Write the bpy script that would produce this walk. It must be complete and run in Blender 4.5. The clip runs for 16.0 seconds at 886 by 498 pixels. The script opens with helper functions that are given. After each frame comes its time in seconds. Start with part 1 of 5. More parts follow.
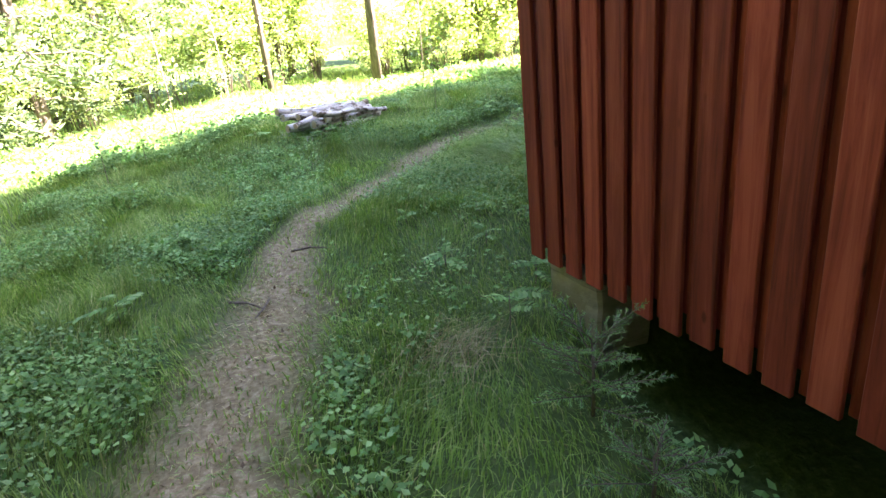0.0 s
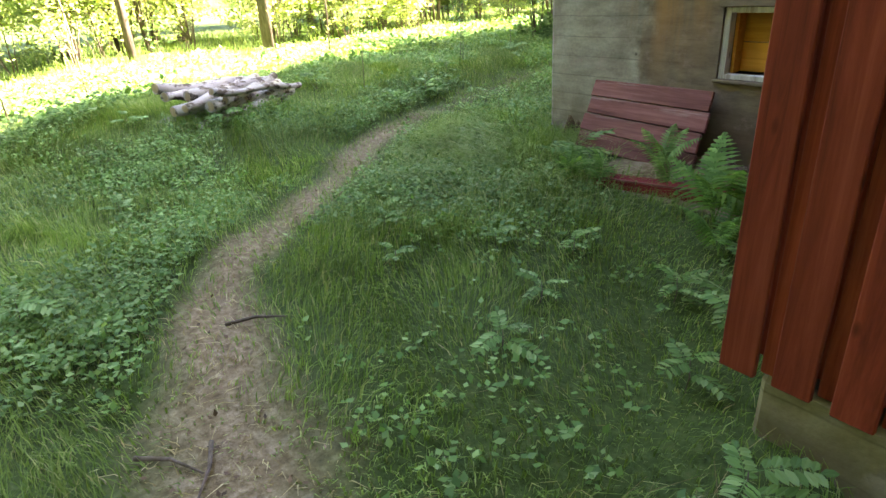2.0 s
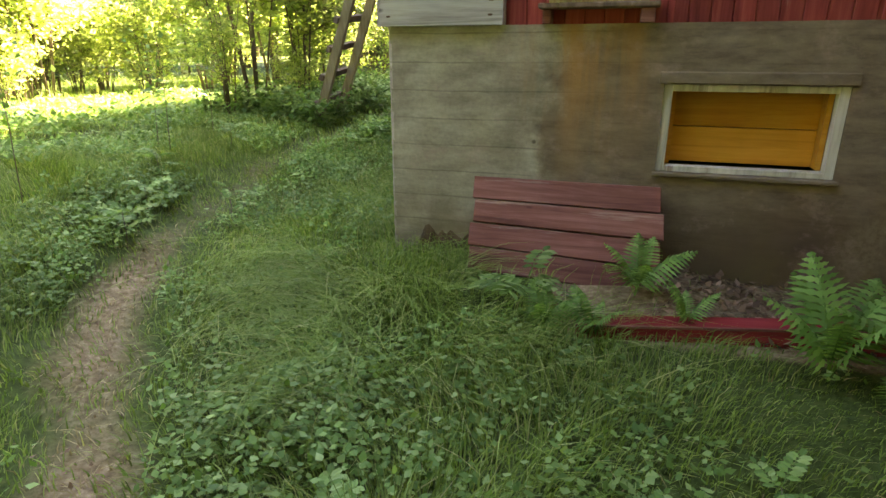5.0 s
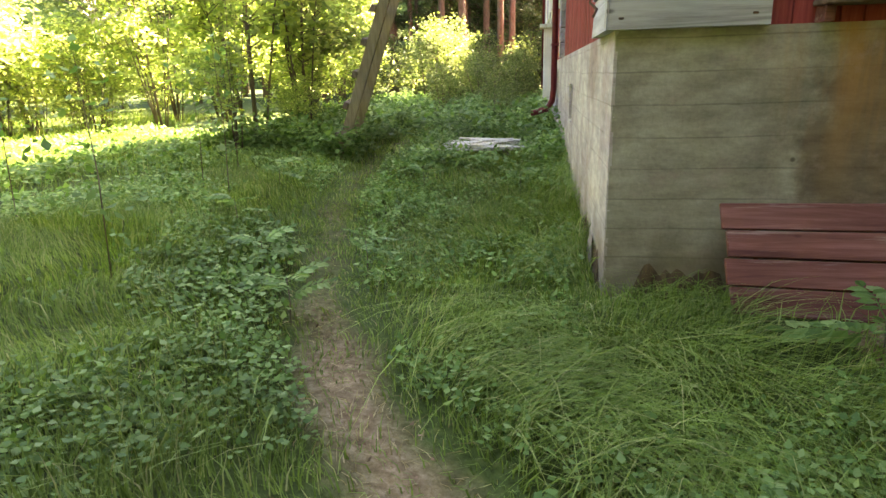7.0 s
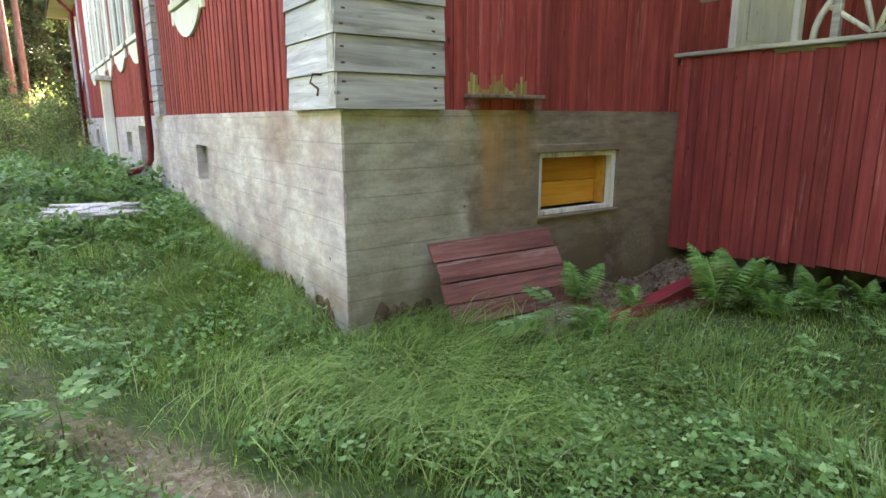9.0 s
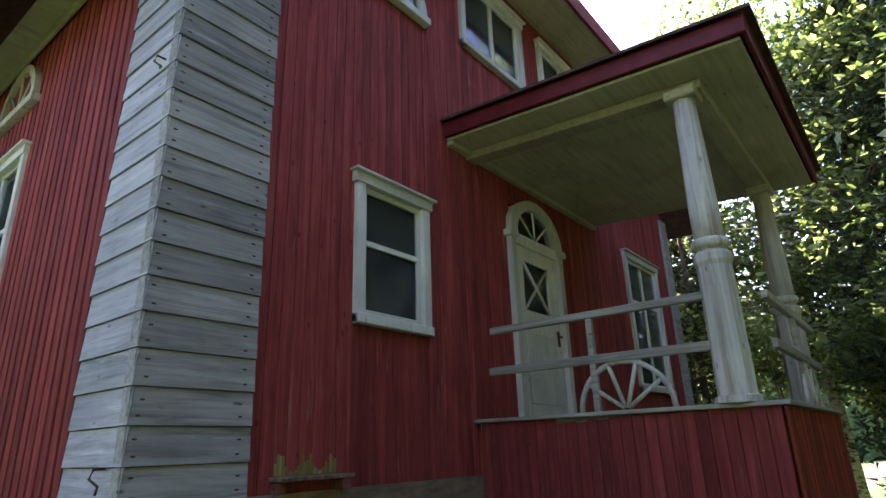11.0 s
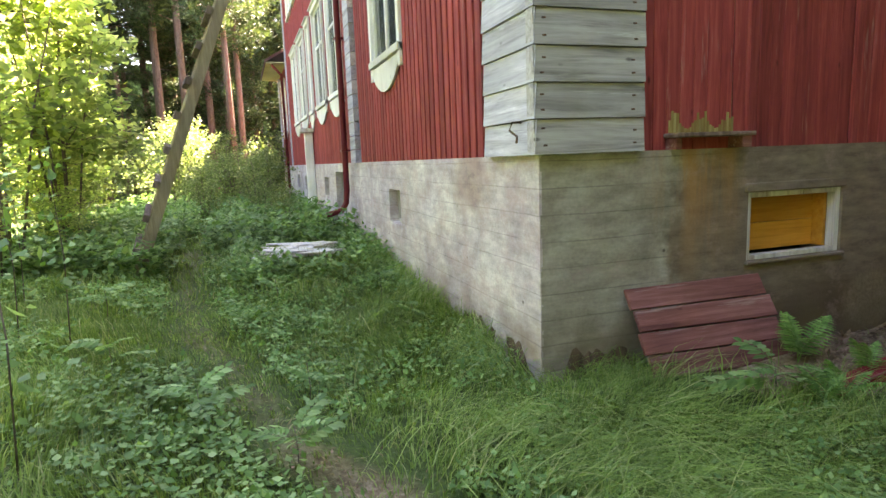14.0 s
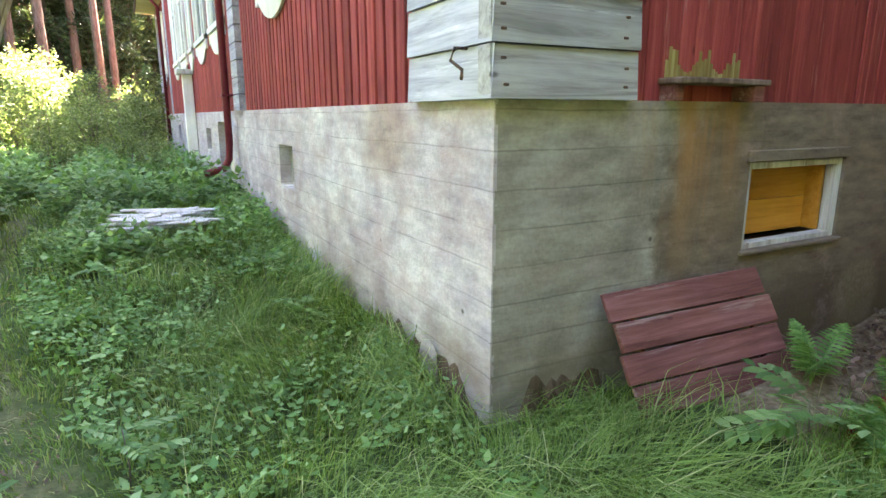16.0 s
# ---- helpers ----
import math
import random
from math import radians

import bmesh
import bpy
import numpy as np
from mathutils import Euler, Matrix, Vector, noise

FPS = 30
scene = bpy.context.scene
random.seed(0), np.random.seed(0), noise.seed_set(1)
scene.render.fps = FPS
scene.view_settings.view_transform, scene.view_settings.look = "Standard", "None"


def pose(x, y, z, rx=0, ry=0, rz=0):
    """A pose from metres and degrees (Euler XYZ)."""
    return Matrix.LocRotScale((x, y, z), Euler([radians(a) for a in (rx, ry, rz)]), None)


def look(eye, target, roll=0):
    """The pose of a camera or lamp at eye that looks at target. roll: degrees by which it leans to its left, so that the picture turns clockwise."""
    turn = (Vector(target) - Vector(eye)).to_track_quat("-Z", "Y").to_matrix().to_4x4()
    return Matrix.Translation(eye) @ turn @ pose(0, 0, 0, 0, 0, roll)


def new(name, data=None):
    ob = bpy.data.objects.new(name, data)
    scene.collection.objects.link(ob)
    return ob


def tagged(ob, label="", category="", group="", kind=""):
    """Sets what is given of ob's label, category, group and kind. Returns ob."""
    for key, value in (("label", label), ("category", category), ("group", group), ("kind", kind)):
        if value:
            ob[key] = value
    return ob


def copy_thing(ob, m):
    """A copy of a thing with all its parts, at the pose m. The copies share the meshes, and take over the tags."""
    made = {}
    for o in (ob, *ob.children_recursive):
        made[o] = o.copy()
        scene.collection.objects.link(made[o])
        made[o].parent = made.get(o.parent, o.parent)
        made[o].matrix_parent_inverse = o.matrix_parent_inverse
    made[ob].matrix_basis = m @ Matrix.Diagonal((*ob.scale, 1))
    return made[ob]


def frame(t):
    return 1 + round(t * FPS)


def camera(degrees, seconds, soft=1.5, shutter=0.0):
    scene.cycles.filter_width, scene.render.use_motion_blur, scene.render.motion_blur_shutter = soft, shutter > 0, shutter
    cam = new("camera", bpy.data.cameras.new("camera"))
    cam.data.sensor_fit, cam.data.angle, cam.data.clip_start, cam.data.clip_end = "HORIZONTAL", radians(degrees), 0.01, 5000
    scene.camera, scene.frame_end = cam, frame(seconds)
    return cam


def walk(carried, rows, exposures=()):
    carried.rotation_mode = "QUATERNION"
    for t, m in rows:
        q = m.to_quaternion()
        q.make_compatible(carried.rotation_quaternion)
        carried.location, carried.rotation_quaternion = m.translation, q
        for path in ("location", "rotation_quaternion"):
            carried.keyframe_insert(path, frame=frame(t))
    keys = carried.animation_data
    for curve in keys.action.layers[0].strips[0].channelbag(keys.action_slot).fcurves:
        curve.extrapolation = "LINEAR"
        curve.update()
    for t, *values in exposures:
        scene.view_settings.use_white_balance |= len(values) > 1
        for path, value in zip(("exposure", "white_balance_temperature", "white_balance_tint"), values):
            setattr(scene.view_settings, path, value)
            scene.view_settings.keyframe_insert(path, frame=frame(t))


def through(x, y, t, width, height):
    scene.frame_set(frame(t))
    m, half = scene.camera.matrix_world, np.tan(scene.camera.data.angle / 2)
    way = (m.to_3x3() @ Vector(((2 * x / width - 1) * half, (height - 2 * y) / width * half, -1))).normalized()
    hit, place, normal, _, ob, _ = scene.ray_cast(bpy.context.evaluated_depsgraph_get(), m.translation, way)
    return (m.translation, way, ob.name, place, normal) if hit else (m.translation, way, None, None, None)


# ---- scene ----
cam = camera(73.9, 16.0)
PATH = [
    (0, (6.157, -4.367, 1.475), (4.429, -3.654, 0.762), -6.6),
    (0.5, (5.735, -4.39, 1.448), (4.016, -3.696, 0.696), -7.1),
    (1, (5.234, -4.338, 1.362), (3.582, -3.527, 0.579), -5.5),
    (1.5, (4.764, -4.278, 1.389), (3.188, -3.348, 0.581), -4.5),
    (2, (4.262, -4.325, 1.378), (2.765, -3.286, 0.553), -4.0),
    (2.5, (3.778, -4.242, 1.31), (2.323, -3.17, 0.453), -4.6),
    (3, (3.279, -4.12, 1.315), (1.881, -2.976, 0.457), -3.7),
    (3.5, (2.848, -4.033, 1.346), (1.713, -2.606, 0.524), 0.6),
    (3.7, (2.711, -3.989, 1.338), (1.715, -2.444, 0.548), 1.8),
    (5.8, (0.804, -3.576, 1.235), (0.289, -1.754, 0.592), -0.6),
    (6, (0.6, -3.574, 1.218), (0.095, -1.749, 0.575), -0.5),
    (6.5, (0.091, -3.547, 1.233), (-0.379, -1.715, 0.585), -1.9),
    (7, (-0.372, -3.377, 1.213), (-0.67, -1.483, 0.645), -1.7),
    (7.5, (-0.854, -3.354, 1.244), (-0.814, -1.407, 0.788), -2.4),
    (8, (-1.15, -3.258, 1.262), (-0.917, -1.318, 0.835), -3.1),
    (8.5, (-1.302, -3.23, 1.284), (-0.548, -1.432, 0.838), -2.1),
    (9, (-1.55, -3.404, 1.34), (-0.445, -1.793, 0.912), -0.1),
    (9.5, (-1.6, -3.509, 1.458), (-0.226, -2.056, 1.45), 1.5),
    (9.7, (-1.582, -3.53, 1.51), (-0.117, -2.175, 1.644), 1.4),
    (11.8, (-1.583, -3.491, 1.697), (-0.178, -2.303, 2.48), -1.6),
    (12, (-1.623, -3.46, 1.701), (-0.279, -2.196, 2.471), -2.2),
    (12.5, (-1.687, -3.396, 1.658), (-0.549, -1.882, 2.299), -1.7),
    (12.8, (-1.725, -3.388, 1.585), (-0.703, -1.754, 2.12), -1.6),
    (13, (-1.708, -3.365, 1.554), (-0.822, -1.614, 1.938), -1.2),
    (13.5, (-1.74, -3.356, 1.479), (-1.043, -1.481, 1.461), -1.1),
    (14, (-1.73, -3.303, 1.401), (-1.103, -1.428, 1.102), -2.2),
    (14.5, (-1.513, -3.12, 1.349), (-0.898, -1.269, 0.904), -2.7),
    (15, (-1.379, -2.877, 1.323), (-0.714, -1.058, 0.824), -2.4),
    (15.5, (-1.362, -2.469, 1.305), (-0.543, -0.711, 0.815), -0.9),
    (16, (-1.321, -2.083, 1.342), (-0.411, -0.358, 0.9), -0.1),
]
walk(cam, [(t, look(eye, target, roll)) for t, eye, target, roll in PATH],
     exposures=((0, 5.25, 6400, 25), (1, 5.25, 6600, 26), (2.2, 5.25, 7600, 22), (3.5, 5.05, 9200, 22), (6, 5.15, 8800, 22), (7.5, 4.85, 8700, 23), (9, 5.4, 7300, 27), (9.7, 5.55, 6400, 32), (11.8, 2.95, 6000, 33), (12, 3.0, 6000, 33), (12.5, 3.5, 6800, 31), (13, 4.55, 7200, 30), (13.5, 4.8, 7400, 27), (14.5, 5.35, 7800, 24), (16, 5.45, 6900, 25)))

# ---- sky and sun ----
world = bpy.data.worlds.new("sky")
scene.world = world
world.use_nodes = True
wn = world.node_tree
sky = wn.nodes.new("ShaderNodeTexSky")
sky.sky_type, sky.sun_disc = "NISHITA", False
sky.sun_elevation, sky.sun_rotation = radians(43.2), radians(37.5)
sky.air_density, sky.dust_density = 1.0, 1.2
wn.nodes["Background"].inputs[1].default_value = 0.065
wn.links.new(sky.outputs[0], wn.nodes["Background"].inputs[0])
sun = new("sun", bpy.data.lights.new("sun", "SUN"))
sun.data.energy, sun.data.angle, sun.data.color = 5.0, radians(0.6), (1.0, 0.93, 0.8)
sun.matrix_world = look((10.2, 13.3, 15.75), (0, 0, 0))


# ---- materials ----
class Mat:
    """A node material with short calls for its nodes."""

    def __init__(self, name, rough=0.8, spec=0.16):
        self.m = bpy.data.materials.new(name)
        self.m.use_nodes = True
        self.t = self.m.node_tree
        self.b = self.t.nodes["Principled BSDF"]
        self.b.inputs["Roughness"].default_value = rough
        self.b.inputs["Specular IOR Level"].default_value = spec

    def n(self, kind, **values):
        node = self.t.nodes.new(kind)
        for key, value in values.items():
            node.inputs[key].default_value = value
        return node

    def link(self, a, b):
        self.t.links.new(a, b)

    def position(self, scale=(1, 1, 1), spread=0.0):
        """World place, stretched, with a random shift for each object."""
        geo = self.n("ShaderNodeNewGeometry")
        out = geo.outputs["Position"]
        if spread:
            info = self.n("ShaderNodeObjectInfo")
            mul = self.t.nodes.new("ShaderNodeMath")
            mul.operation = "MULTIPLY"
            self.link(info.outputs["Random"], mul.inputs[0])
            mul.inputs[1].default_value = spread
            add = self.t.nodes.new("ShaderNodeVectorMath")
            add.operation = "ADD"
            self.link(out, add.inputs[0])
            self.link(mul.outputs[0], add.inputs[1])
            out = add.outputs[0]
        m = self.t.nodes.new("ShaderNodeVectorMath")
        m.operation = "MULTIPLY"
        self.link(out, m.inputs[0])
        m.inputs[1].default_value = scale
        return m.outputs[0]

    def noise(self, vec, scale, detail=5, rough=0.6, distort=0.0):
        node = self.n("ShaderNodeTexNoise", Scale=scale, Detail=detail, Roughness=rough, Distortion=distort)
        self.link(vec, node.inputs["Vector"])
        return node.outputs[0]

    def ramp(self, fac, stops):
        node = self.t.nodes.new("ShaderNodeValToRGB")
        e = node.color_ramp.elements
        while len(e) < len(stops):
            e.new(0.5)
        for el, (p, c) in zip(e, stops):
            el.position = p
            el.color = (c, c, c, 1) if isinstance(c, (int, float)) else (*c, 1)
        self.link(fac, node.inputs[0])
        return node.outputs[0]

    def mix(self, fac, a, b, blend="MIX"):
        node = self.t.nodes.new("ShaderNodeMix")
        node.data_type, node.blend_type = "RGBA", blend
        for sock, v in ((node.inputs[0], fac), (node.inputs[6], a), (node.inputs[7], b)):
            if isinstance(v, (int, float)):
                sock.default_value = v
            elif isinstance(v, tuple):
                sock.default_value = (*v, 1)
            else:
                self.link(v, sock)
        return node.outputs[2]

    def color(self, out):
        self.link(out, self.b.inputs["Base Color"])
        return self

    def bump(self, height, strength=0.4, distance=0.01):
        node = self.n("ShaderNodeBump", Strength=strength, Distance=distance)
        self.link(height, node.inputs["Height"])
        self.link(node.outputs[0], self.b.inputs["Normal"])
        return self

    def random(self):
        return self.n("ShaderNodeObjectInfo").outputs["Random"]

    def island(self):
        return self.n("ShaderNodeNewGeometry").outputs["Random Per Island"]


def wood(name, dark, mid, light, axis, rough=0.75, wear=None, wear_at=0.68):
    """Boards with grain along one axis: streaks, blotches, a tone of its own for each board."""
    m = Mat(name, rough)
    s = [9, 9, 9]
    s[axis] = 0.5
    p = m.position(tuple(s), 7.0)
    grain = m.noise(p, 2.2, 6, 0.7, 0.6)
    base = m.ramp(grain, [(0.3, dark), (0.5, mid), (0.72, light)])
    tone = m.ramp(m.random(), [(0.0, 0.72), (1.0, 1.12)])
    base = m.mix(1.0, base, tone, "MULTIPLY")
    big = m.noise(m.position((1, 1, 1), 3.0), 1.3, 4)
    base = m.mix(0.7, base, m.ramp(big, [(0.3, 0.7), (0.7, 1.15)]), "MULTIPLY")
    knots = m.n("ShaderNodeTexVoronoi", Scale=1.0)
    s2 = [7, 7, 7]
    s2[axis] = 3.2
    m.link(m.position(tuple(s2), 5.0), knots.inputs["Vector"])
    kn = m.ramp(knots.outputs["Distance"], [(0.045, 0.75), (0.11, 0.0)])
    base = m.mix(kn, base, tuple(c * 0.45 for c in dark))
    if wear:
        s3 = [5, 5, 5]
        s3[axis] = 0.35
        w = m.noise(m.position(tuple(s3), 2.0), 2.6, 7, 0.72)
        base = m.mix(m.ramp(w, [(wear_at, 0.0), (wear_at + 0.12, 0.75)]), base, wear)
    m.color(base).bump(grain, 0.5, 0.004)
    return m.m


red_paint = wood("red_paint_upright", (0.18, 0.028, 0.026), (0.3, 0.05, 0.045), (0.4, 0.09, 0.076), 2, wear=(0.42, 0.25, 0.21), wear_at=0.61)
# porch side boards: darker and less orange than red_stain, with more wear
red_side = wood("dark_red_porch_side", (0.13, 0.022, 0.02), (0.21, 0.035, 0.033), (0.28, 0.056, 0.052), 2, wear=(0.36, 0.18, 0.15), wear_at=0.6)
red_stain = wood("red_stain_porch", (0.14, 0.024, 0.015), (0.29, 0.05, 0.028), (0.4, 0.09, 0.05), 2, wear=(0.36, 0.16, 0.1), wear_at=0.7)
red_old = wood("red_worn_planks", (0.1, 0.035, 0.03), (0.2, 0.075, 0.062), (0.3, 0.135, 0.115), 0, wear=(0.4, 0.28, 0.24), wear_at=0.55)
red_beam_mat = wood("red_beam_paint", (0.17, 0.02, 0.022), (0.27, 0.03, 0.033), (0.34, 0.05, 0.05), 0, wear=(0.4, 0.25, 0.22), wear_at=0.7)
# same grey boards twice: gable face darkened, side face lightened to suggest daylight
grey_shaded_x = wood("grey_boards_shaded_x", (0.18, 0.162, 0.148), (0.34, 0.315, 0.295), (0.46, 0.435, 0.41), 0, wear=(0.64, 0.62, 0.6), wear_at=0.6)
grey_lit_y = wood("grey_boards_lit_y", (0.28, 0.265, 0.285), (0.46, 0.44, 0.47), (0.59, 0.57, 0.6), 1, wear=(0.74, 0.73, 0.74), wear_at=0.58)
white_z = wood("white_paint_upright", (0.62, 0.59, 0.52), (0.74, 0.71, 0.64), (0.8, 0.78, 0.73), 2, 0.55, wear=(0.45, 0.4, 0.32), wear_at=0.74)
white_grey = wood("white_paint_worn", (0.36, 0.33, 0.29), (0.54, 0.51, 0.45), (0.68, 0.66, 0.61), 2, 0.7, wear=(0.24, 0.17, 0.14), wear_at=0.54)
rail_wood = wood("weathered_rail", (0.2, 0.18, 0.15), (0.36, 0.33, 0.28), (0.5, 0.47, 0.42), 1, wear=(0.62, 0.6, 0.55), wear_at=0.6)
ladder_wood = wood("ladder_wood", (0.17, 0.135, 0.085), (0.28, 0.23, 0.15), (0.38, 0.32, 0.22), 2, wear=(0.2, 0.19, 0.15), wear_at=0.62)
orange_wood = wood("orange_lacquered_board", (0.5, 0.2, 0.028), (0.66, 0.29, 0.045), (0.74, 0.36, 0.07), 0, 0.5)
soffit_paint = wood("soffit_paint", (0.36, 0.33, 0.22), (0.47, 0.43, 0.3), (0.55, 0.51, 0.37), 0, 0.6, wear=(0.3, 0.27, 0.2), wear_at=0.7)
dark_red_metal = Mat("dark_red_metal", 0.45)
dark_red_metal.color(dark_red_metal.ramp(dark_red_metal.noise(dark_red_metal.position(), 6), [(0.3, (0.1, 0.012, 0.016)), (0.7, (0.17, 0.025, 0.03))]))
dark_red_metal = dark_red_metal.m
iron = Mat("rusty_iron", 0.7)
iron.color(iron.ramp(iron.noise(iron.position(), 40), [(0.35, (0.05, 0.04, 0.035)), (0.65, (0.16, 0.08, 0.05))]))
iron = iron.m
roof_mat = Mat("roof_dark", 0.85)
roof_mat.color(roof_mat.ramp(roof_mat.noise(roof_mat.position(), 9), [(0.3, (0.05, 0.025, 0.024)), (0.7, (0.11, 0.06, 0.055))]))
roof_mat = roof_mat.m
dark_room = Mat("dim_room_plaster", 0.9)
dark_room.color(dark_room.ramp(dark_room.noise(dark_room.position(), 2), [(0.3, (0.2, 0.19, 0.17)), (0.7, (0.3, 0.28, 0.25))]))
dark_room = dark_room.m


def make_concrete(name, dark, low_tone, mid_tone, pale, flakes):
    m = Mat(name, 0.9)
    p = m.position()
    fine = m.noise(p, 38, 6)
    blot = m.noise(p, 1.6, 6, 0.65, 0.4)
    mid = m.noise(m.position((2, 2, 7)), 2.0, 6, 0.7)
    base = m.ramp(blot, [(0.32, dark), (0.43, low_tone), (0.55, mid_tone), (0.66, pale)])
    base = m.mix(0.55, base, m.ramp(mid, [(0.32, 0.5), (0.68, 1.25)]), "MULTIPLY")
    base = m.mix(0.5, base, m.ramp(fine, [(0.3, 0.75), (0.7, 1.15)]), "MULTIPLY")
    sep = m.n("ShaderNodeSeparateXYZ")
    m.link(p, sep.inputs[0])
    # joints of the shuttering boards
    wob = m.n("ShaderNodeMath")
    wob.operation = "MULTIPLY_ADD"
    m.link(m.noise(m.position((0.5, 0.5, 0.5)), 1.5), wob.inputs[0])
    wob.inputs[1].default_value = 0.05
    m.link(sep.outputs[2], wob.inputs[2])
    saw = m.n("ShaderNodeMath")
    saw.operation = "PINGPONG"
    m.link(wob.outputs[0], saw.inputs[0])
    saw.inputs[1].default_value = 0.087
    joint = m.ramp(saw.outputs[0], [(0.0, 0.0), (0.006, 1.0)])
    broken = m.ramp(m.noise(m.position((1.2, 1.2, 14)), 1.5), [(0.36, 0.0), (0.52, 0.95)])
    jm = m.mix(broken, (1, 1, 1), joint, "MULTIPLY")
    base = m.mix(0.42, base, jm, "MULTIPLY")
    pits = m.n("ShaderNodeTexVoronoi", Scale=3.4)
    m.link(p, pits.inputs["Vector"])
    base = m.mix(m.ramp(pits.outputs["Distance"], [(0.03, 0.8), (0.06, 0.0)]), base, (0.08, 0.065, 0.05))
    rust_n = m.noise(m.position((6, 6, 0.6)), 1.2, 5)

    def blend(vec, centre, wobble, stops):
        """A stain round a centre, its outline broken by noise."""
        dist = m.n("ShaderNodeVectorMath")
        dist.operation = "DISTANCE"
        m.link(vec, dist.inputs[0])
        dist.inputs[1].default_value = centre
        add = m.n("ShaderNodeMath")
        add.operation = "MULTIPLY_ADD"
        m.link(m.noise(m.position((1, 1, 0.8)), 2.4, 6, 0.65), add.inputs[0])
        add.inputs[1].default_value = wobble
        m.link(dist.outputs["Value"], add.inputs[2])
        return m.ramp(add.outputs[0], stops)

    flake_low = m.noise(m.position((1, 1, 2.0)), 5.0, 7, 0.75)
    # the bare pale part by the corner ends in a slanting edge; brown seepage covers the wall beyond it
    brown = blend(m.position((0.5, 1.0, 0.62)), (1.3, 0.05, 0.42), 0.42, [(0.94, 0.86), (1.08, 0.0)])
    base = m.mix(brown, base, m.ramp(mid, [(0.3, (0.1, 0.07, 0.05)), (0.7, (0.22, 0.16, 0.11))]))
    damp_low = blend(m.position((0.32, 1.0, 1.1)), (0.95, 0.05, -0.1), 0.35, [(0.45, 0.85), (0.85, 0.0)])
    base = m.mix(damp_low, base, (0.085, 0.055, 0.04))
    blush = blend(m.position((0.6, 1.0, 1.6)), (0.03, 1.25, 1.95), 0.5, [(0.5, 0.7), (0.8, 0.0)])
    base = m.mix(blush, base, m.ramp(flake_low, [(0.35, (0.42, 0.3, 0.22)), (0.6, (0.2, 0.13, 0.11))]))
    for spot, size in (((3.05, 0.05, 0.12), 0.25), ((3.72, 0.05, 0.0), 0.24)):
        lump = blend(p, spot, 0.36, [(size + 0.12, 0.6), (size + 0.24, 0.0)])
        base = m.mix(lump, base, m.ramp(fine, [(0.3, (0.16, 0.12, 0.075)), (0.7, (0.3, 0.24, 0.16))]))
    d = m.n("ShaderNodeVectorMath")
    d.operation = "DISTANCE"
    m.link(m.position((1.0, 1.0, 0.55)), d.inputs[0])
    d.inputs[1].default_value = (1.3, 0.05, 0.77)
    near = m.ramp(d.outputs["Value"], [(0.1, 1.0), (0.55, 0.0)])
    base = m.mix(m.mix(1.0, near, m.ramp(rust_n, [(0.38, 0.0), (0.62, 0.75)]), "MULTIPLY"), base, (0.4, 0.2, 0.075))
    flake = m.noise(m.position((1, 1.0, 1.3)), 3.2, 7, 0.75)
    base = m.mix(m.ramp(flake, [(0.52 - flakes, 0.0), (0.68 - flakes, 0.5)]), base, (0.4, 0.27, 0.25))
    low = m.ramp(sep.outputs[2], [(0.02, 1.0), (0.42, 0.0)])
    damp = m.mix(1.0, low, m.ramp(m.noise(p, 2.4, 6), [(0.35, 0.1), (0.65, 0.9)]), "MULTIPLY")
    base = m.mix(damp, base, (0.13, 0.1, 0.05))
    m.color(base)
    h = m.mix(0.5, fine, jm, "MULTIPLY")
    m.bump(h, 0.5, 0.008)
    return m.m


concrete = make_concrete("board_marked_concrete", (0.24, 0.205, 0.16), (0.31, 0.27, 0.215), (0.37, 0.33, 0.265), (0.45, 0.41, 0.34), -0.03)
# pinker concrete, its tones also raised to carry the side wall's brighter daylight
pale_concrete = make_concrete("pale_side_concrete", (0.38, 0.31, 0.31), (0.46, 0.395, 0.395), (0.56, 0.5, 0.485), (0.68, 0.63, 0.59), 0.06)


def make_glass():
    m = Mat("window_glass", 0.02, 0.5)
    t = m.t
    out = t.nodes["Material Output"]
    clear = t.nodes.new("ShaderNodeBsdfTransparent")
    clear.inputs[0].default_value = (0.86, 0.9, 0.88, 1)
    gloss = t.nodes.new("ShaderNodeBsdfGlossy")
    gloss.inputs["Roughness"].default_value = 0.015
    fres = m.n("ShaderNodeFresnel", IOR=1.75)
    bump = m.n("ShaderNodeBump", Strength=0.25, Distance=0.01)
    m.link(m.noise(m.position(), 2.5, 2), bump.inputs["Height"])
    m.link(bump.outputs[0], gloss.inputs["Normal"])
    mix = t.nodes.new("ShaderNodeMixShader")
    m.link(fres.outputs[0], mix.inputs[0])
    m.link(clear.outputs[0], mix.inputs[1])
    m.link(gloss.outputs[0], mix.inputs[2])
    # mottled diffuse veil that imitates the pale reflections on the panes
    reflect_haze = t.nodes.new("ShaderNodeBsdfDiffuse")
    reflect_haze.inputs[0].default_value = (0.42, 0.44, 0.38, 1)
    film = t.nodes.new("ShaderNodeMixShader")
    m.link(m.ramp(m.noise(m.position(), 3.5, 5), [(0.35, 0.02), (0.7, 0.09)]), film.inputs[0])
    m.link(mix.outputs[0], film.inputs[1])
    m.link(reflect_haze.outputs[0], film.inputs[2])
    m.link(film.outputs[0], out.inputs["Surface"])
    return m.m


glass = make_glass()


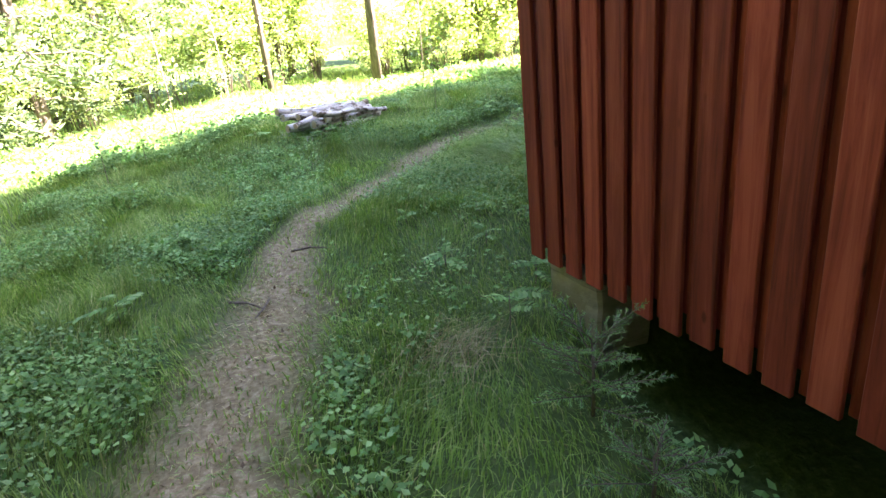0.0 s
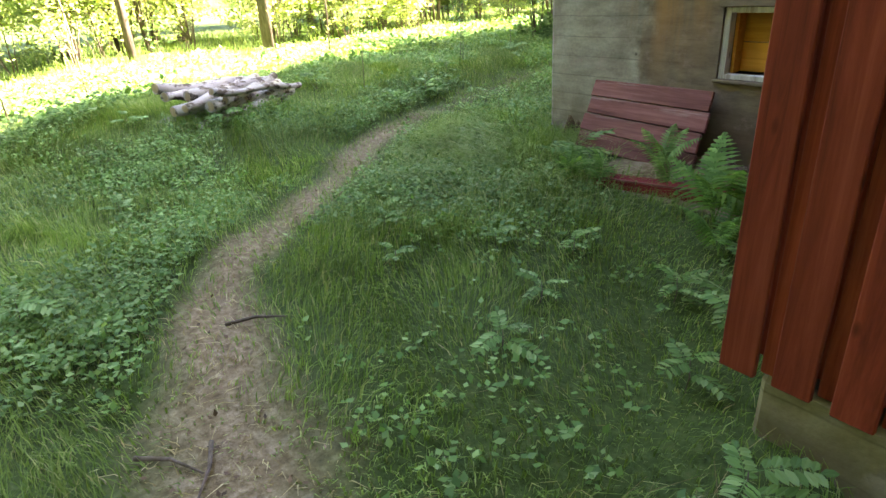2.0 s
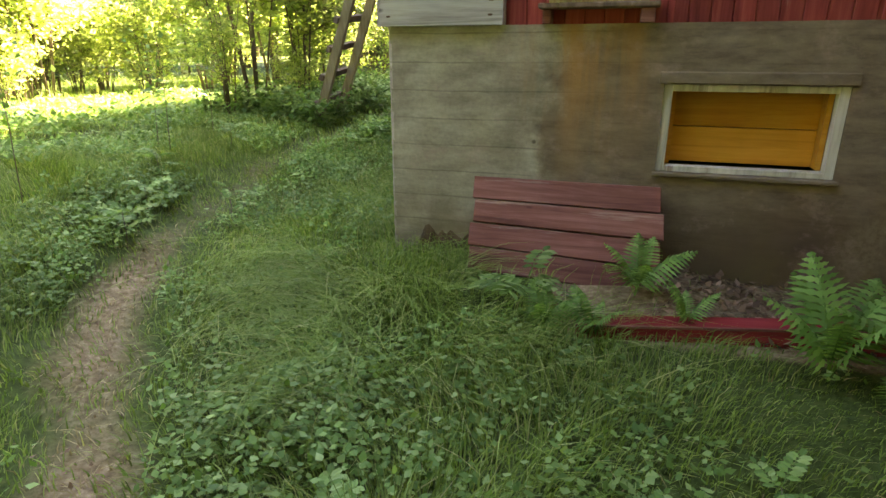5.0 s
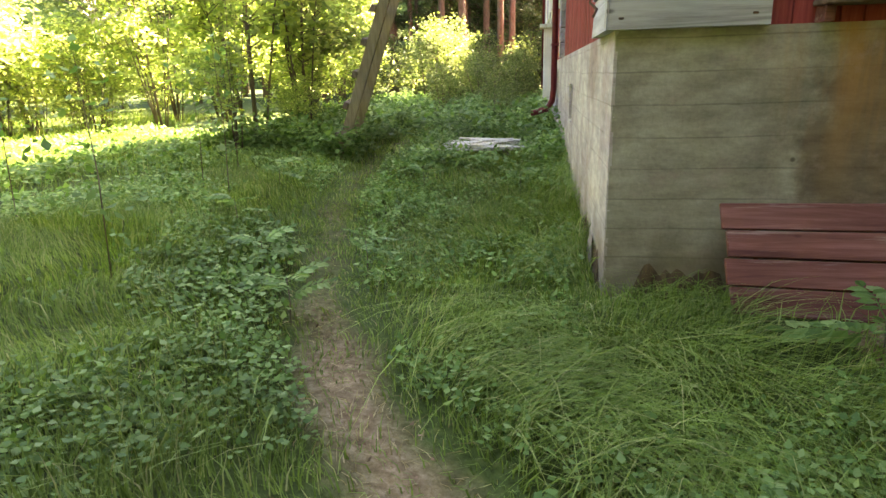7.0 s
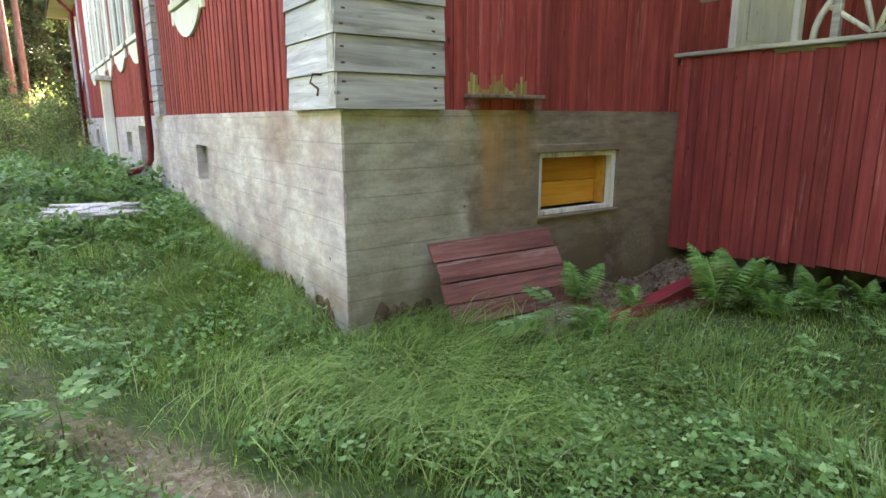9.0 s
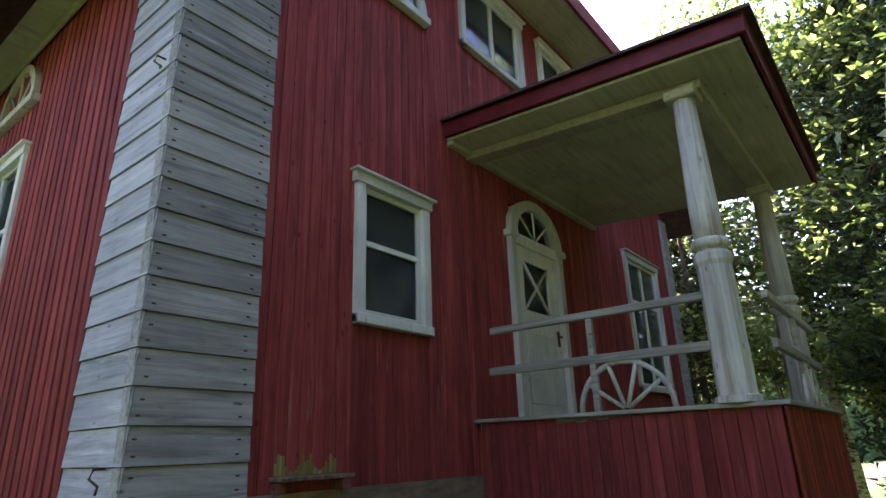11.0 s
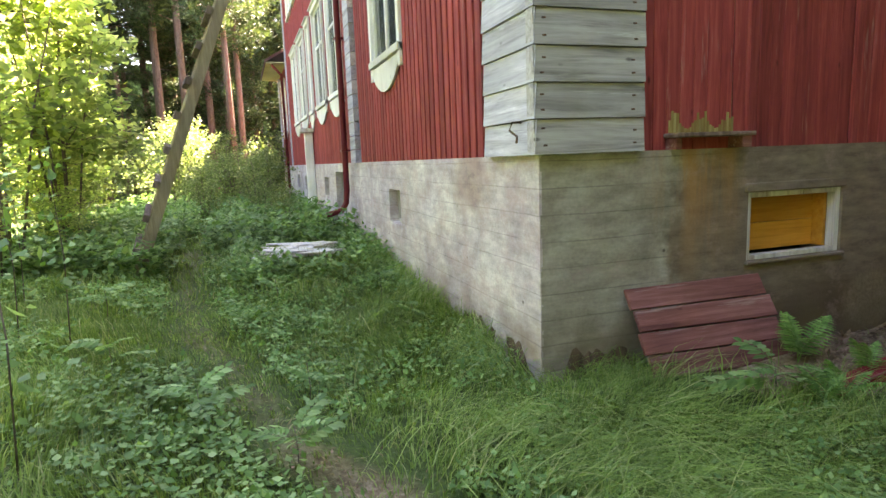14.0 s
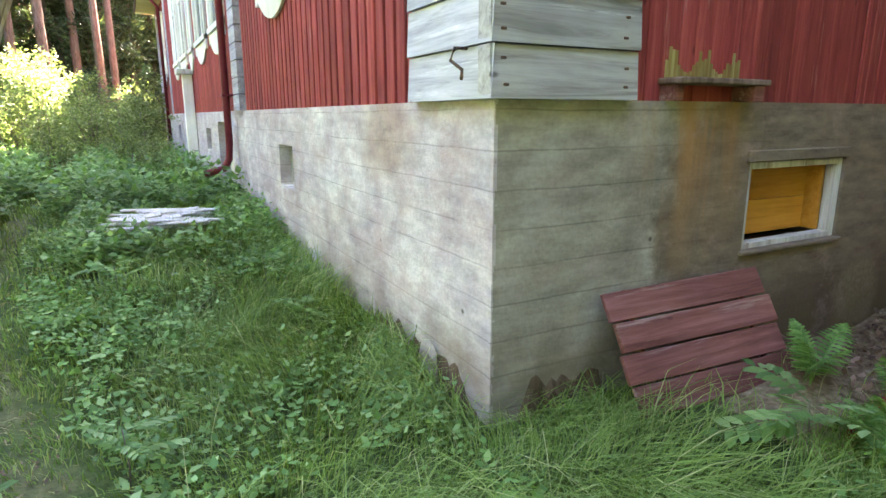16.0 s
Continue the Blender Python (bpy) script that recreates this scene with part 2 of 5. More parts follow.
def leaf_mat(name, stops, through=0.35, rough=0.5):
    """Leaves that let light through, with a tint for each leaf."""
    m = Mat(name, rough, 0.16)
    c = m.ramp(m.island(), stops)
    big = m.noise(m.position((1, 1, 1), 9.0), 0.8, 3)
    c = m.mix(0.8, c, m.ramp(big, [(0.3, 0.6), (0.7, 1.3)]), "MULTIPLY")
    small = m.noise(m.position((1, 1, 1), 4.0), 5.0, 3)
    c = m.mix(0.6, c, m.ramp(small, [(0.3, 0.6), (0.7, 1.3)]), "MULTIPLY")
    m.color(c)
    tr = m.t.nodes.new("ShaderNodeBsdfTranslucent")
    tint = m.mix(1.0, c, (1.4, 1.45, 0.75), "MULTIPLY")
    m.link(tint, tr.inputs[0])
    mix = m.t.nodes.new("ShaderNodeMixShader")
    mix.inputs[0].default_value = through
    m.link(m.b.outputs[0], mix.inputs[1])
    m.link(tr.outputs[0], mix.inputs[2])
    m.link(mix.outputs[0], m.t.nodes["Material Output"].inputs["Surface"])
    return m.m


grass_mat = leaf_mat("grass_blades", [(0.0, (0.085, 0.148, 0.032)), (0.5, (0.155, 0.248, 0.058)), (0.88, (0.24, 0.33, 0.1)), (1.0, (0.4, 0.39, 0.2))], 0.35)
straw_mat = leaf_mat("dry_grass", [(0.0, (0.15, 0.12, 0.05)), (0.5, (0.28, 0.22, 0.11)), (1.0, (0.46, 0.39, 0.24))], 0.2, 0.7)
weed_mat = leaf_mat("weed_leaves", [(0.0, (0.07, 0.15, 0.045)), (0.6, (0.14, 0.255, 0.08)), (1.0, (0.27, 0.39, 0.17))], 0.38)
fern_mat = leaf_mat("fern_fronds", [(0.0, (0.08, 0.18, 0.045)), (0.6, (0.14, 0.28, 0.075)), (1.0, (0.22, 0.38, 0.12))], 0.4)
leaf_yellow = leaf_mat("sunlit_leaves", [(0.0, (0.14, 0.2, 0.075)), (0.6, (0.28, 0.35, 0.15)), (1.0, (0.5, 0.53, 0.28))], 0.65)
leaf_green = leaf_mat("tree_leaves", [(0.0, (0.08, 0.115, 0.04)), (0.6, (0.15, 0.2, 0.08)), (1.0, (0.28, 0.32, 0.16))], 0.45)
needle_mat = leaf_mat("needles", [(0.0, (0.03, 0.05, 0.022)), (0.6, (0.06, 0.09, 0.035)), (1.0, (0.12, 0.15, 0.065))], 0.2, 0.6)
spruce_young = leaf_mat("young_spruce_needles", [(0.0, (0.1, 0.21, 0.08)), (1.0, (0.25, 0.4, 0.18))], 0.25, 0.6)
dead_leaf = leaf_mat("dead_leaves", [(0.0, (0.07, 0.045, 0.03)), (0.6, (0.16, 0.1, 0.065)), (1.0, (0.3, 0.2, 0.15))], 0.1, 0.8)


def bark_mat(name, dark, light, white=None):
    m = Mat(name, 0.9)
    n = m.noise(m.position((6, 6, 1.2), 5.0), 3, 7, 0.7)
    c = m.ramp(n, [(0.3, dark), (0.7, light)])
    if white:
        w = m.noise(m.position((3, 3, 7), 5.0), 2.0, 5)
        c = m.mix(m.ramp(w, [(0.42, 0.0), (0.5, 1.0)]), c, white)
    m.color(c).bump(n, 0.8, 0.02)
    return m.m


bark = bark_mat("bark_brown", (0.06, 0.045, 0.035), (0.2, 0.155, 0.125))
bark_pine = bark_mat("bark_pine", (0.09, 0.06, 0.045), (0.26, 0.17, 0.13))
bark_birch = bark_mat("bark_birch", (0.05, 0.045, 0.04), (0.25, 0.23, 0.21), (0.6, 0.58, 0.54))
log_bark = bark_mat("log_bark", (0.03, 0.025, 0.02), (0.2, 0.15, 0.11), (0.42, 0.38, 0.34))
log_end_mat = bark_mat("log_cut_end", (0.3, 0.22, 0.13), (0.5, 0.4, 0.27))
pale_slab = bark_mat("pale_weathered_boards", (0.36, 0.33, 0.29), (0.74, 0.71, 0.66))
rubble_mat = bark_mat("damp_rubble", (0.045, 0.03, 0.018), (0.17, 0.115, 0.07))


def make_soil():
    m = Mat("ground_soil", 0.95, 0.15)
    p = m.position()
    a = m.noise(p, 1.1, 6)
    b = m.noise(p, 22, 6, 0.7)
    moss = m.ramp(b, [(0.3, (0.022, 0.038, 0.01)), (0.55, (0.055, 0.085, 0.022)), (0.75, (0.11, 0.125, 0.045))])
    litter = m.ramp(b, [(0.3, (0.1, 0.07, 0.038)), (0.5, (0.2, 0.145, 0.085)), (0.72, (0.38, 0.3, 0.21))])
    att = m.n("ShaderNodeAttribute")
    att.attribute_name = "trodden"
    f = m.n("ShaderNodeMath")
    f.operation = "MULTIPLY_ADD"
    m.link(a, f.inputs[0])
    f.inputs[1].default_value = 0.7
    m.link(att.outputs["Fac"], f.inputs[2])
    c = m.mix(m.ramp(f.outputs[0], [(0.55, 0.0), (0.95, 1.0)]), moss, litter)
    m.color(c).bump(b, 0.8, 0.03)
    return m.m


moss_wood = wood("mossy_bare_wood", (0.2, 0.07, 0.03), (0.26, 0.19, 0.06), (0.4, 0.36, 0.15), 2)
soil = make_soil()
far_wood = Mat("far_forest", 0.95)
far_wood.color(far_wood.ramp(far_wood.noise(far_wood.position((1, 1, 0.5)), 1.2, 9, 0.75), [(0.35, (0.02, 0.03, 0.012)), (0.5, (0.06, 0.09, 0.025)), (0.65, (0.13, 0.17, 0.05))]))
far_wood = far_wood.m


# ---- mesh helpers ----
def part(name, bm, material, parent=None, label=""):
    """Links a bmesh as one mesh object under a thing or part."""
    me = bpy.data.meshes.new(name)
    bm.to_mesh(me)
    bm.free()
    me.materials.append(material)
    ob = new(name, me)
    if parent:
        ob.parent = parent
    if label:
        tagged(ob, label)
    return ob


def share(name, me, parent, m):
    ob = new(name, me)
    ob.parent = parent
    ob.matrix_basis = m
    return ob


def thing(name, label, category, group="", kind="", at=(0, 0, 0)):
    ob = new(name)
    ob.empty_display_size = 0.1
    ob.location = at
    return tagged(ob, label, category, group, kind)


def box(bm, a, b, bevel=0.0):
    """An upright box from corner a to corner b, its edges rounded a little."""
    lo = [min(p, q) for p, q in zip(a, b)]
    hi = [max(p, q) for p, q in zip(a, b)]
    made = bmesh.ops.create_cube(bm, size=1)["verts"]
    for v in made:
        v.co = Vector([lo[i] + (v.co[i] + 0.5) * (hi[i] - lo[i]) for i in range(3)])
    if bevel:
        edges = list({e for v in made for e in v.link_edges})
        bmesh.ops.bevel(bm, geom=edges, offset=bevel, segments=1, affect="EDGES")
    return bm


def boxes(*pairs, bevel=0.0):
    bm = bmesh.new()
    for a, b in pairs:
        box(bm, a, b, bevel)
    return bm


def tube(bm, points, radii, sides=8):
    """A round bar along points; closed ends."""
    rings = []
    for i, p in enumerate(points):
        p = Vector(p)
        d = Vector(points[min(i + 1, len(points) - 1)]) - Vector(points[max(i - 1, 0)])
        q = d.to_track_quat("Z", "Y")
        r = radii[i] if hasattr(radii, "__len__") else radii
        rings.append([bm.verts.new(p + q @ Vector((r * math.cos(2 * math.pi * k / sides), r * math.sin(2 * math.pi * k / sides), 0))) for k in range(sides)])
    for a, b in zip(rings, rings[1:]):
        for k in range(sides):
            bm.faces.new((a[k], a[(k + 1) % sides], b[(k + 1) % sides], b[k])).smooth = True
    bm.faces.new(rings[0][::-1])
    bm.faces.new(rings[-1])
    return bm


def pierced(u0, u1, z0, z1, holes):
    """The rectangles that are left of a wall when its holes (u0, u1, z0, z1) are taken out."""
    us = sorted({u0, u1, *[h[i] for h in holes for i in (0, 1)]})
    us = [u for u in us if u0 <= u <= u1]
    out = []
    for a, b in zip(us, us[1:]):
        mid = (a + b) / 2
        z = z0
        for h in sorted((h for h in holes if h[0] < mid < h[1]), key=lambda h: h[2]):
            if h[2] > z:
                out.append((a, b, z, h[2]))
            z = max(z, h[3])
        if z < z1:
            out.append((a, b, z, z1))
    return out


def mesh_object(name, verts, faces, material, smooth=False):
    me = bpy.data.meshes.new(name)
    me.from_pydata(verts, [], faces)
    me.materials.append(material)
    if smooth:
        me.polygons.foreach_set("use_smooth", [True] * len(me.polygons))
    me.update()
    return new(name, me)


# ---- the lie of the land ----
PATH_LINE = np.array([(9, -4.95), (6.5, -4.85), (4.0, -4.6), (3.3, -4.33), (2.1, -4.0), (1.3, -3.78), (0.9, -3.56), (0.5, -3.17), (0.1, -2.66), (-0.42, -2.12), (-0.9, -1.6), (-1.26, -1.0), (-1.55, -0.4), (-1.82, 0.5), (-2.17, 1.8), (-2.42, 3.7), (-2.55, 7.0), (-2.4, 10.0)])


def step(v):
    v = np.clip(v, 0, 1)
    return v * v * (3 - 2 * v)


def land(x, y):
    """Height of the ground."""
    x, y = np.asarray(x, float), np.asarray(y, float)
    h = -0.13 + 0.34 * step((-0.4 - x) / 3.4) * step((y + 6.5) / 4)
    h = h + 0.08 * step((y + 1.4) / 1.2) * step((x + 1.4) / 1.2) * step((3.2 - x) / 1.5)
    h = h + 0.1 * step((x - 3.0) / 0.6) * step((4.6 - x) / 0.8) * step((y + 3.3) / 0.5)
    h = h - 0.06 * np.exp(-((x - 0.25) / 0.7) ** 2 - ((y + 0.05) / 0.7) ** 2)
    h = h - 0.34 * step((x - 3.75) / 0.5) * step((y + 3.0) / 0.35)
    h = h + 0.16 * step((y - 0.5) / 5) * step((x + 3) / 2)
    h = h + 0.03 * np.sin(1.7 * x + 0.6) * np.sin(1.3 * y) + 0.015 * np.sin(4.1 * x) * np.cos(3.7 * y + 1)
    return h


def path_distance(x, y):
    d = np.full(np.shape(x), 99.0)
    for a, b in zip(PATH_LINE, PATH_LINE[1:]):
        ab = b - a
        s = np.clip(((x - a[0]) * ab[0] + (y - a[1]) * ab[1]) / (ab @ ab), 0, 1)
        d = np.minimum(d, np.hypot(x - a[0] - s * ab[0], y - a[1] - s * ab[1]))
    return d


def path_half(x):
    """Half the trodden width: broad by the porch, narrow past it."""
    return 0.17 + 0.2 * step((np.asarray(x, float) - 0.9) / 2.0)


def at_land(x, y, up=0.0):
    return (x, y, float(land(x, y)) + up)


def make_ground():
    near_x, near_y = np.concatenate([np.arange(-12, -4, 0.2), np.arange(-4, 5, 0.09), np.arange(5, 10.01, 0.2)]), np.concatenate([np.arange(-9, -5.2, 0.2), np.arange(-5.2, 3, 0.09), np.arange(3, 14.01, 0.2)])
    far = np.array([15, 22, 32, 46, 70, 120, 250, 600.0])
    xs = np.concatenate([-far[::-1] - 2, near_x, far])
    ys = np.concatenate([-far[::-1], near_y, far + 2])
    gx, gy = np.meshgrid(xs, ys)
    gz = land(gx, gy)
    verts = np.stack([gx, gy, gz], -1).reshape(-1, 3)
    idx = np.arange(len(verts)).reshape(gx.shape)
    faces = np.stack([idx[:-1, :-1], idx[:-1, 1:], idx[1:, 1:], idx[1:, :-1]], -1).reshape(-1, 4)
    ob = mesh_object("ground", verts.tolist(), faces.tolist(), soil, True)
    att = ob.data.attributes.new("trodden", "FLOAT", "POINT")
    d = path_distance(gx, gy).reshape(-1)
    under = (verts[:, 0] > 1.2) & (verts[:, 1] > -0.9) & (verts[:, 1] < 0.3)
    d = d + 0.05 * np.sin(5.3 * verts[:, 0]) * np.sin(4.1 * verts[:, 1] + 1)
    hw = path_half(verts[:, 0])
    worn = 0.4 + 0.6 * step((0.2 - verts[:, 1]) / 1.2)
    v = np.exp(-(d / (1.3 * hw)) ** 2) * 0.66 * worn + 0.7 * under
    v = v + 0.12 * ((verts[:, 0] > 3.4) & (verts[:, 1] > -2.7))
    att.data.foreach_set("value", v.astype(np.float32))
    tagged(ob, "mossy ground with a trodden path", "ground", kind="structure")


make_ground()

# ---- house ----
HX, HY = 10.7, 23.0
Z0, EAVE, TOP = 1.41, 6.2, 8.05
BASE_HOLES = [(1.75, 2.69, 0.55, 1.08)]
GABLE_HOLES = [(1.86, 2.66, 2.8, 3.98), (4.42, 5.52, 1.98, 4.62), (8.2, 9.6, 2.55, 4.8), (3.6, 4.96, 6.6, 7.66), (5.68, 7.0, 6.6, 7.66)]
VENT_HOLES = [(3.56, 4.12, 0.64, 1.06), (7.5, 8.6, 0.3, 1.25), (9.6, 10.3, 0.72, 1.12), (13.8, 14.6, 0.7, 1.1), (16.2, 17.0, 0.7, 1.1)]
SIDE_WINDOWS = [(3.2, 4.72, 2.62, 4.8), (7.05, 8.62, 2.62, 4.8), (9.1, 10.7, 2.62, 4.8), (11.3, 12.1, 2.62, 4.8), (12.6, 14.2, 2.62, 4.8), (14.7, 16.3, 2.62, 4.8), (20.0, 21.4, 2.62, 4.6)]
UPPER_WINDOWS = [(6.75, 8.25, 5.9, 7.15), (8.7, 10.3, 5.9, 7.15), (13.6, 15.0, 5.9, 7.15), (15.4, 16.8, 5.9, 7.15)]
SIDE_HOLES = [(a + 0.08, b - 0.08, c + 0.08, d - 0.08) for a, b, c, d in SIDE_WINDOWS + UPPER_WINDOWS]

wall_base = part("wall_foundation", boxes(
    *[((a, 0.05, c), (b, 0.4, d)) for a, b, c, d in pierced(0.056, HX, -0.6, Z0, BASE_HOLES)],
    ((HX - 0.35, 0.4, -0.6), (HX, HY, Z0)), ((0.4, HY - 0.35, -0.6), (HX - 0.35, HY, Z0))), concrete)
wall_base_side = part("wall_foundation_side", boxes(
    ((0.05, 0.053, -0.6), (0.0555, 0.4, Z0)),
    *[((0.05, a, c), (0.4, b, d)) for a, b, c, d in pierced(0.4, HY, -0.6, Z0, VENT_HOLES)]), pale_concrete)
tagged(wall_base_side, "pale pinkish concrete foundation of the brighter side wall", "foundation", kind="structure")


def ragged_band(bm, start, end, low, top, wobble, out, seed):
    """A thin crumbled layer along a wall's foot, its upper edge broken."""
    start, end, out = Vector(start), Vector(end), Vector(out)
    n = max(8, int((end - start).length / 0.03))
    rows = []
    for i in range(n + 1):
        p = start.lerp(end, i / n)
        edge_z = top + wobble * noise.noise(Vector((i * 0.21, seed, 0))) + wobble * 0.5 * noise.noise(Vector((i * 0.9, seed, 4)))
        edge_z = low + (edge_z - low) * min(1, 0.35 + 4 * min(i, n - i) / n)
        col = []
        for k in range(6):
            z = low + (edge_z - low) * k / 5
            depth = 0.004 + (0.012 + 0.02 * noise.noise(Vector((i * 0.3, k * 0.9, seed)))) * (k < 5)
            col.append(bm.verts.new((p.x + out.x * depth, p.y + out.y * depth, z)))
        rows.append(col)
    for a, b in zip(rows, rows[1:]):
        for k in range(5):
            bm.faces.new((a[k], b[k], b[k + 1], a[k + 1]))
    return bm


crumb = thing("broken_plaster", "crumbled brown rubble edge of the foundation at the ground", "rubble")
part("rubble", ragged_band(bmesh.new(), (0.052, 1.75, 0), (0.052, 0.08, 0), -0.25, 0.07, 0.13, (-1, 0, 0), 3), rubble_mat, crumb)
part("plaster", ragged_band(bmesh.new(), (0.03, 0.78, 0), (0.03, 0.52, 0), -0.2, 0.14, 0.05, (-0.6, 0, 0), 8), pale_concrete, crumb, "pale flake of plaster")
tagged(wall_base, "stained board-marked concrete foundation wall", "foundation", kind="structure")

gable = [((a, 0.1, c), (b, 0.3, d)) for a, b, c, d in pierced(0.1, HX, Z0, EAVE, GABLE_HOLES)]
gable += [((a, 0.1, c), (b, 0.3, d)) for a, b, c, d in pierced(2.2, HX - 2.2, EAVE, TOP, GABLE_HOLES)]
bm = boxes(*gable)
for x0, x1 in ((2.2, 0.1), (HX - 2.2, HX)):
    lo = [bm.verts.new((x, y, z)) for y in (0.1, 0.3) for x, z in ((x0, EAVE), (x1, EAVE), (x0, TOP))]
    for f in ((0, 1, 2), (5, 4, 3), (0, 3, 4, 1), (1, 4, 5, 2), (2, 5, 3, 0)):
        bm.faces.new([lo[i] for i in f])
wall_gable = part("wall_gable", bm, red_paint)
tagged(wall_gable, "red painted gable wall of upright boards", "wall", kind="structure")
wall_side = part("wall_side", boxes(
    *[((0.1, a, c), (0.3, b, d)) for a, b, c, d in pierced(0.3, 6.4, Z0, EAVE + 0.1, SIDE_HOLES)],
    *[((0.1, a, c), (0.3, b, d)) for a, b, c, d in pierced(6.4, 18.6, Z0, 7.9, SIDE_HOLES)],
    *[((0.1, a, c), (0.3, b, d)) for a, b, c, d in pierced(18.6, HY, Z0, 5.1, SIDE_HOLES)]), red_paint)
tagged(wall_side, "long red painted side wall of upright boards", "wall", kind="structure")
wall_back = part("wall_back", boxes(((HX - 0.2, 0.3, Z0), (HX, HY, EAVE)), ((0.3, HY - 0.2, Z0), (HX - 0.2, HY, 5.0))), red_paint)
tagged(wall_back, "plain red walls on the far sides", "wall", kind="structure")
floor_in = part("floor", boxes(((0.4, 0.4, 1.3), (HX - 0.4, HY - 0.4, 1.4)), ((0.3, 0.3, 5.2), (HX - 0.3, HY - 0.3, 5.35)), ((2.9, 0.3, 1.4), (3.0, HY - 0.3, 5.2))), dark_room)
tagged(floor_in, "dim floors and inner wall behind the windows", "floor", kind="structure")


def slab(bm, corners, thick):
    """A roof plane from four corners, with its thickness below."""
    top = [bm.verts.new(c) for c in corners]
    low = [bm.verts.new((c[0], c[1], c[2] - thick)) for c in corners]
    bm.faces.new(top)
    bm.faces.new(low[::-1])
    k = len(corners)
    for i in range(k):
        bm.faces.new((top[i], low[i], low[(i + 1) % k], top[(i + 1) % k]))


house_roof = thing("roof", "dark red roof with wide painted eaves", "roof", kind="structure")
R = HX / 2
bm = bmesh.new()
slab(bm, [(-0.62, -0.62, 6.02), (-0.62, 6.5, 6.02), (R, 6.5, 10.6), (R, 2.0, 10.6), (2.2, -0.62, 8.3)], 0.1)
slab(bm, [(HX + 0.62, 6.5, 6.02), (HX + 0.62, -0.62, 6.02), (HX - 2.2, -0.62, 8.3), (R, 2.0, 10.6), (R, 6.5, 10.6)], 0.1)
slab(bm, [(2.2, -0.62, 8.3), (R, 2.0, 10.6), (HX - 2.2, -0.62, 8.3)], 0.1)
part("roof_covering", bm, roof_mat, house_roof)
bm = bmesh.new()
slab(bm, [(-0.62, 6.3, 8.0), (-0.62, 18.8, 8.0), (R, 18.8, 11.6), (R, 6.3, 11.6)], 0.1)
slab(bm, [(HX + 0.62, 18.8, 8.0), (HX + 0.62, 6.3, 8.0), (R, 6.3, 11.6), (R, 18.8, 11.6)], 0.1)
part("roof_covering", bm, roof_mat, house_roof)
bm = bmesh.new()
slab(bm, [(-0.62, 18.8, 5.1), (-0.62, HY + 0.5, 5.1), (R, HY + 0.5, 8.5), (R, 18.8, 8.5)], 0.1)
slab(bm, [(HX + 0.6, HY + 0.5, 5.1), (HX + 0.6, 18.8, 5.1), (R, 18.8, 8.5), (R, HY + 0.5, 8.5)], 0.1)
part("roof_covering", bm, roof_mat, house_roof)
part("gable_infill", boxes(((0.2, 6.45, 6.0), (HX - 0.2, 6.6, 7.9)), ((0.2, 18.5, 4.8), (HX - 0.2, 18.65, 7.9))), red_paint, house_roof)
part("soffit", boxes(((-0.58, -0.5, 6.2), (0.1, 6.36, 6.23))), soffit_paint, house_roof, "cream painted soffit boards")
part("soffit", boxes(((-0.58, 6.4, 7.86), (0.1, 18.7, 7.89))), soffit_paint, house_roof)
part("soffit", boxes(((-0.58, 18.75, 4.98), (0.1, HY + 0.4, 5.01))), soffit_paint, house_roof)
part("soffit", boxes(((2.0, -0.58, TOP), (HX - 2.0, 0.1, TOP + 0.03))), soffit_paint, house_roof)
part("fascia", boxes(((-0.66, -0.62, 6.0), (-0.62, 6.5, 6.24)), bevel=0.006), red_paint, house_roof)
part("fascia", boxes(((-0.66, 6.3, 7.8), (-0.62, 18.8, 8.04)), bevel=0.006), red_paint, house_roof)
part("fascia", boxes(((2.0, -0.66, 7.98), (HX - 2.0, -0.62, 8.28)), bevel=0.006), red_paint, house_roof)
part("moulding", boxes(((0.0, 0.8, 6.08), (0.04, 6.3, 6.2)), bevel=0.01), soffit_paint, house_roof)
for y in (5.0, 6.35):
    part("bracket", boxes(((-0.6, y, 6.08), (0.05, y + 0.09, 6.19)), bevel=0.008), dark_red_metal, house_roof)


def plane_board(me_cache, parent, m, width, z0, z1, thick, material):
    """One upright board; alike boards share their mesh."""
    key = (round(width, 3), round(z1 - z0, 2), thick)
    if key not in me_cache:
        bm = box(bmesh.new(), (0, -thick, 0), (width, 0, key[1]), 0.004)
        me = bpy.data.meshes.new("board")
        bm.to_mesh(me)
        bm.free()
        me.materials.append(material)
        me_cache[key] = me
    share("board", me_cache[key], parent, m)


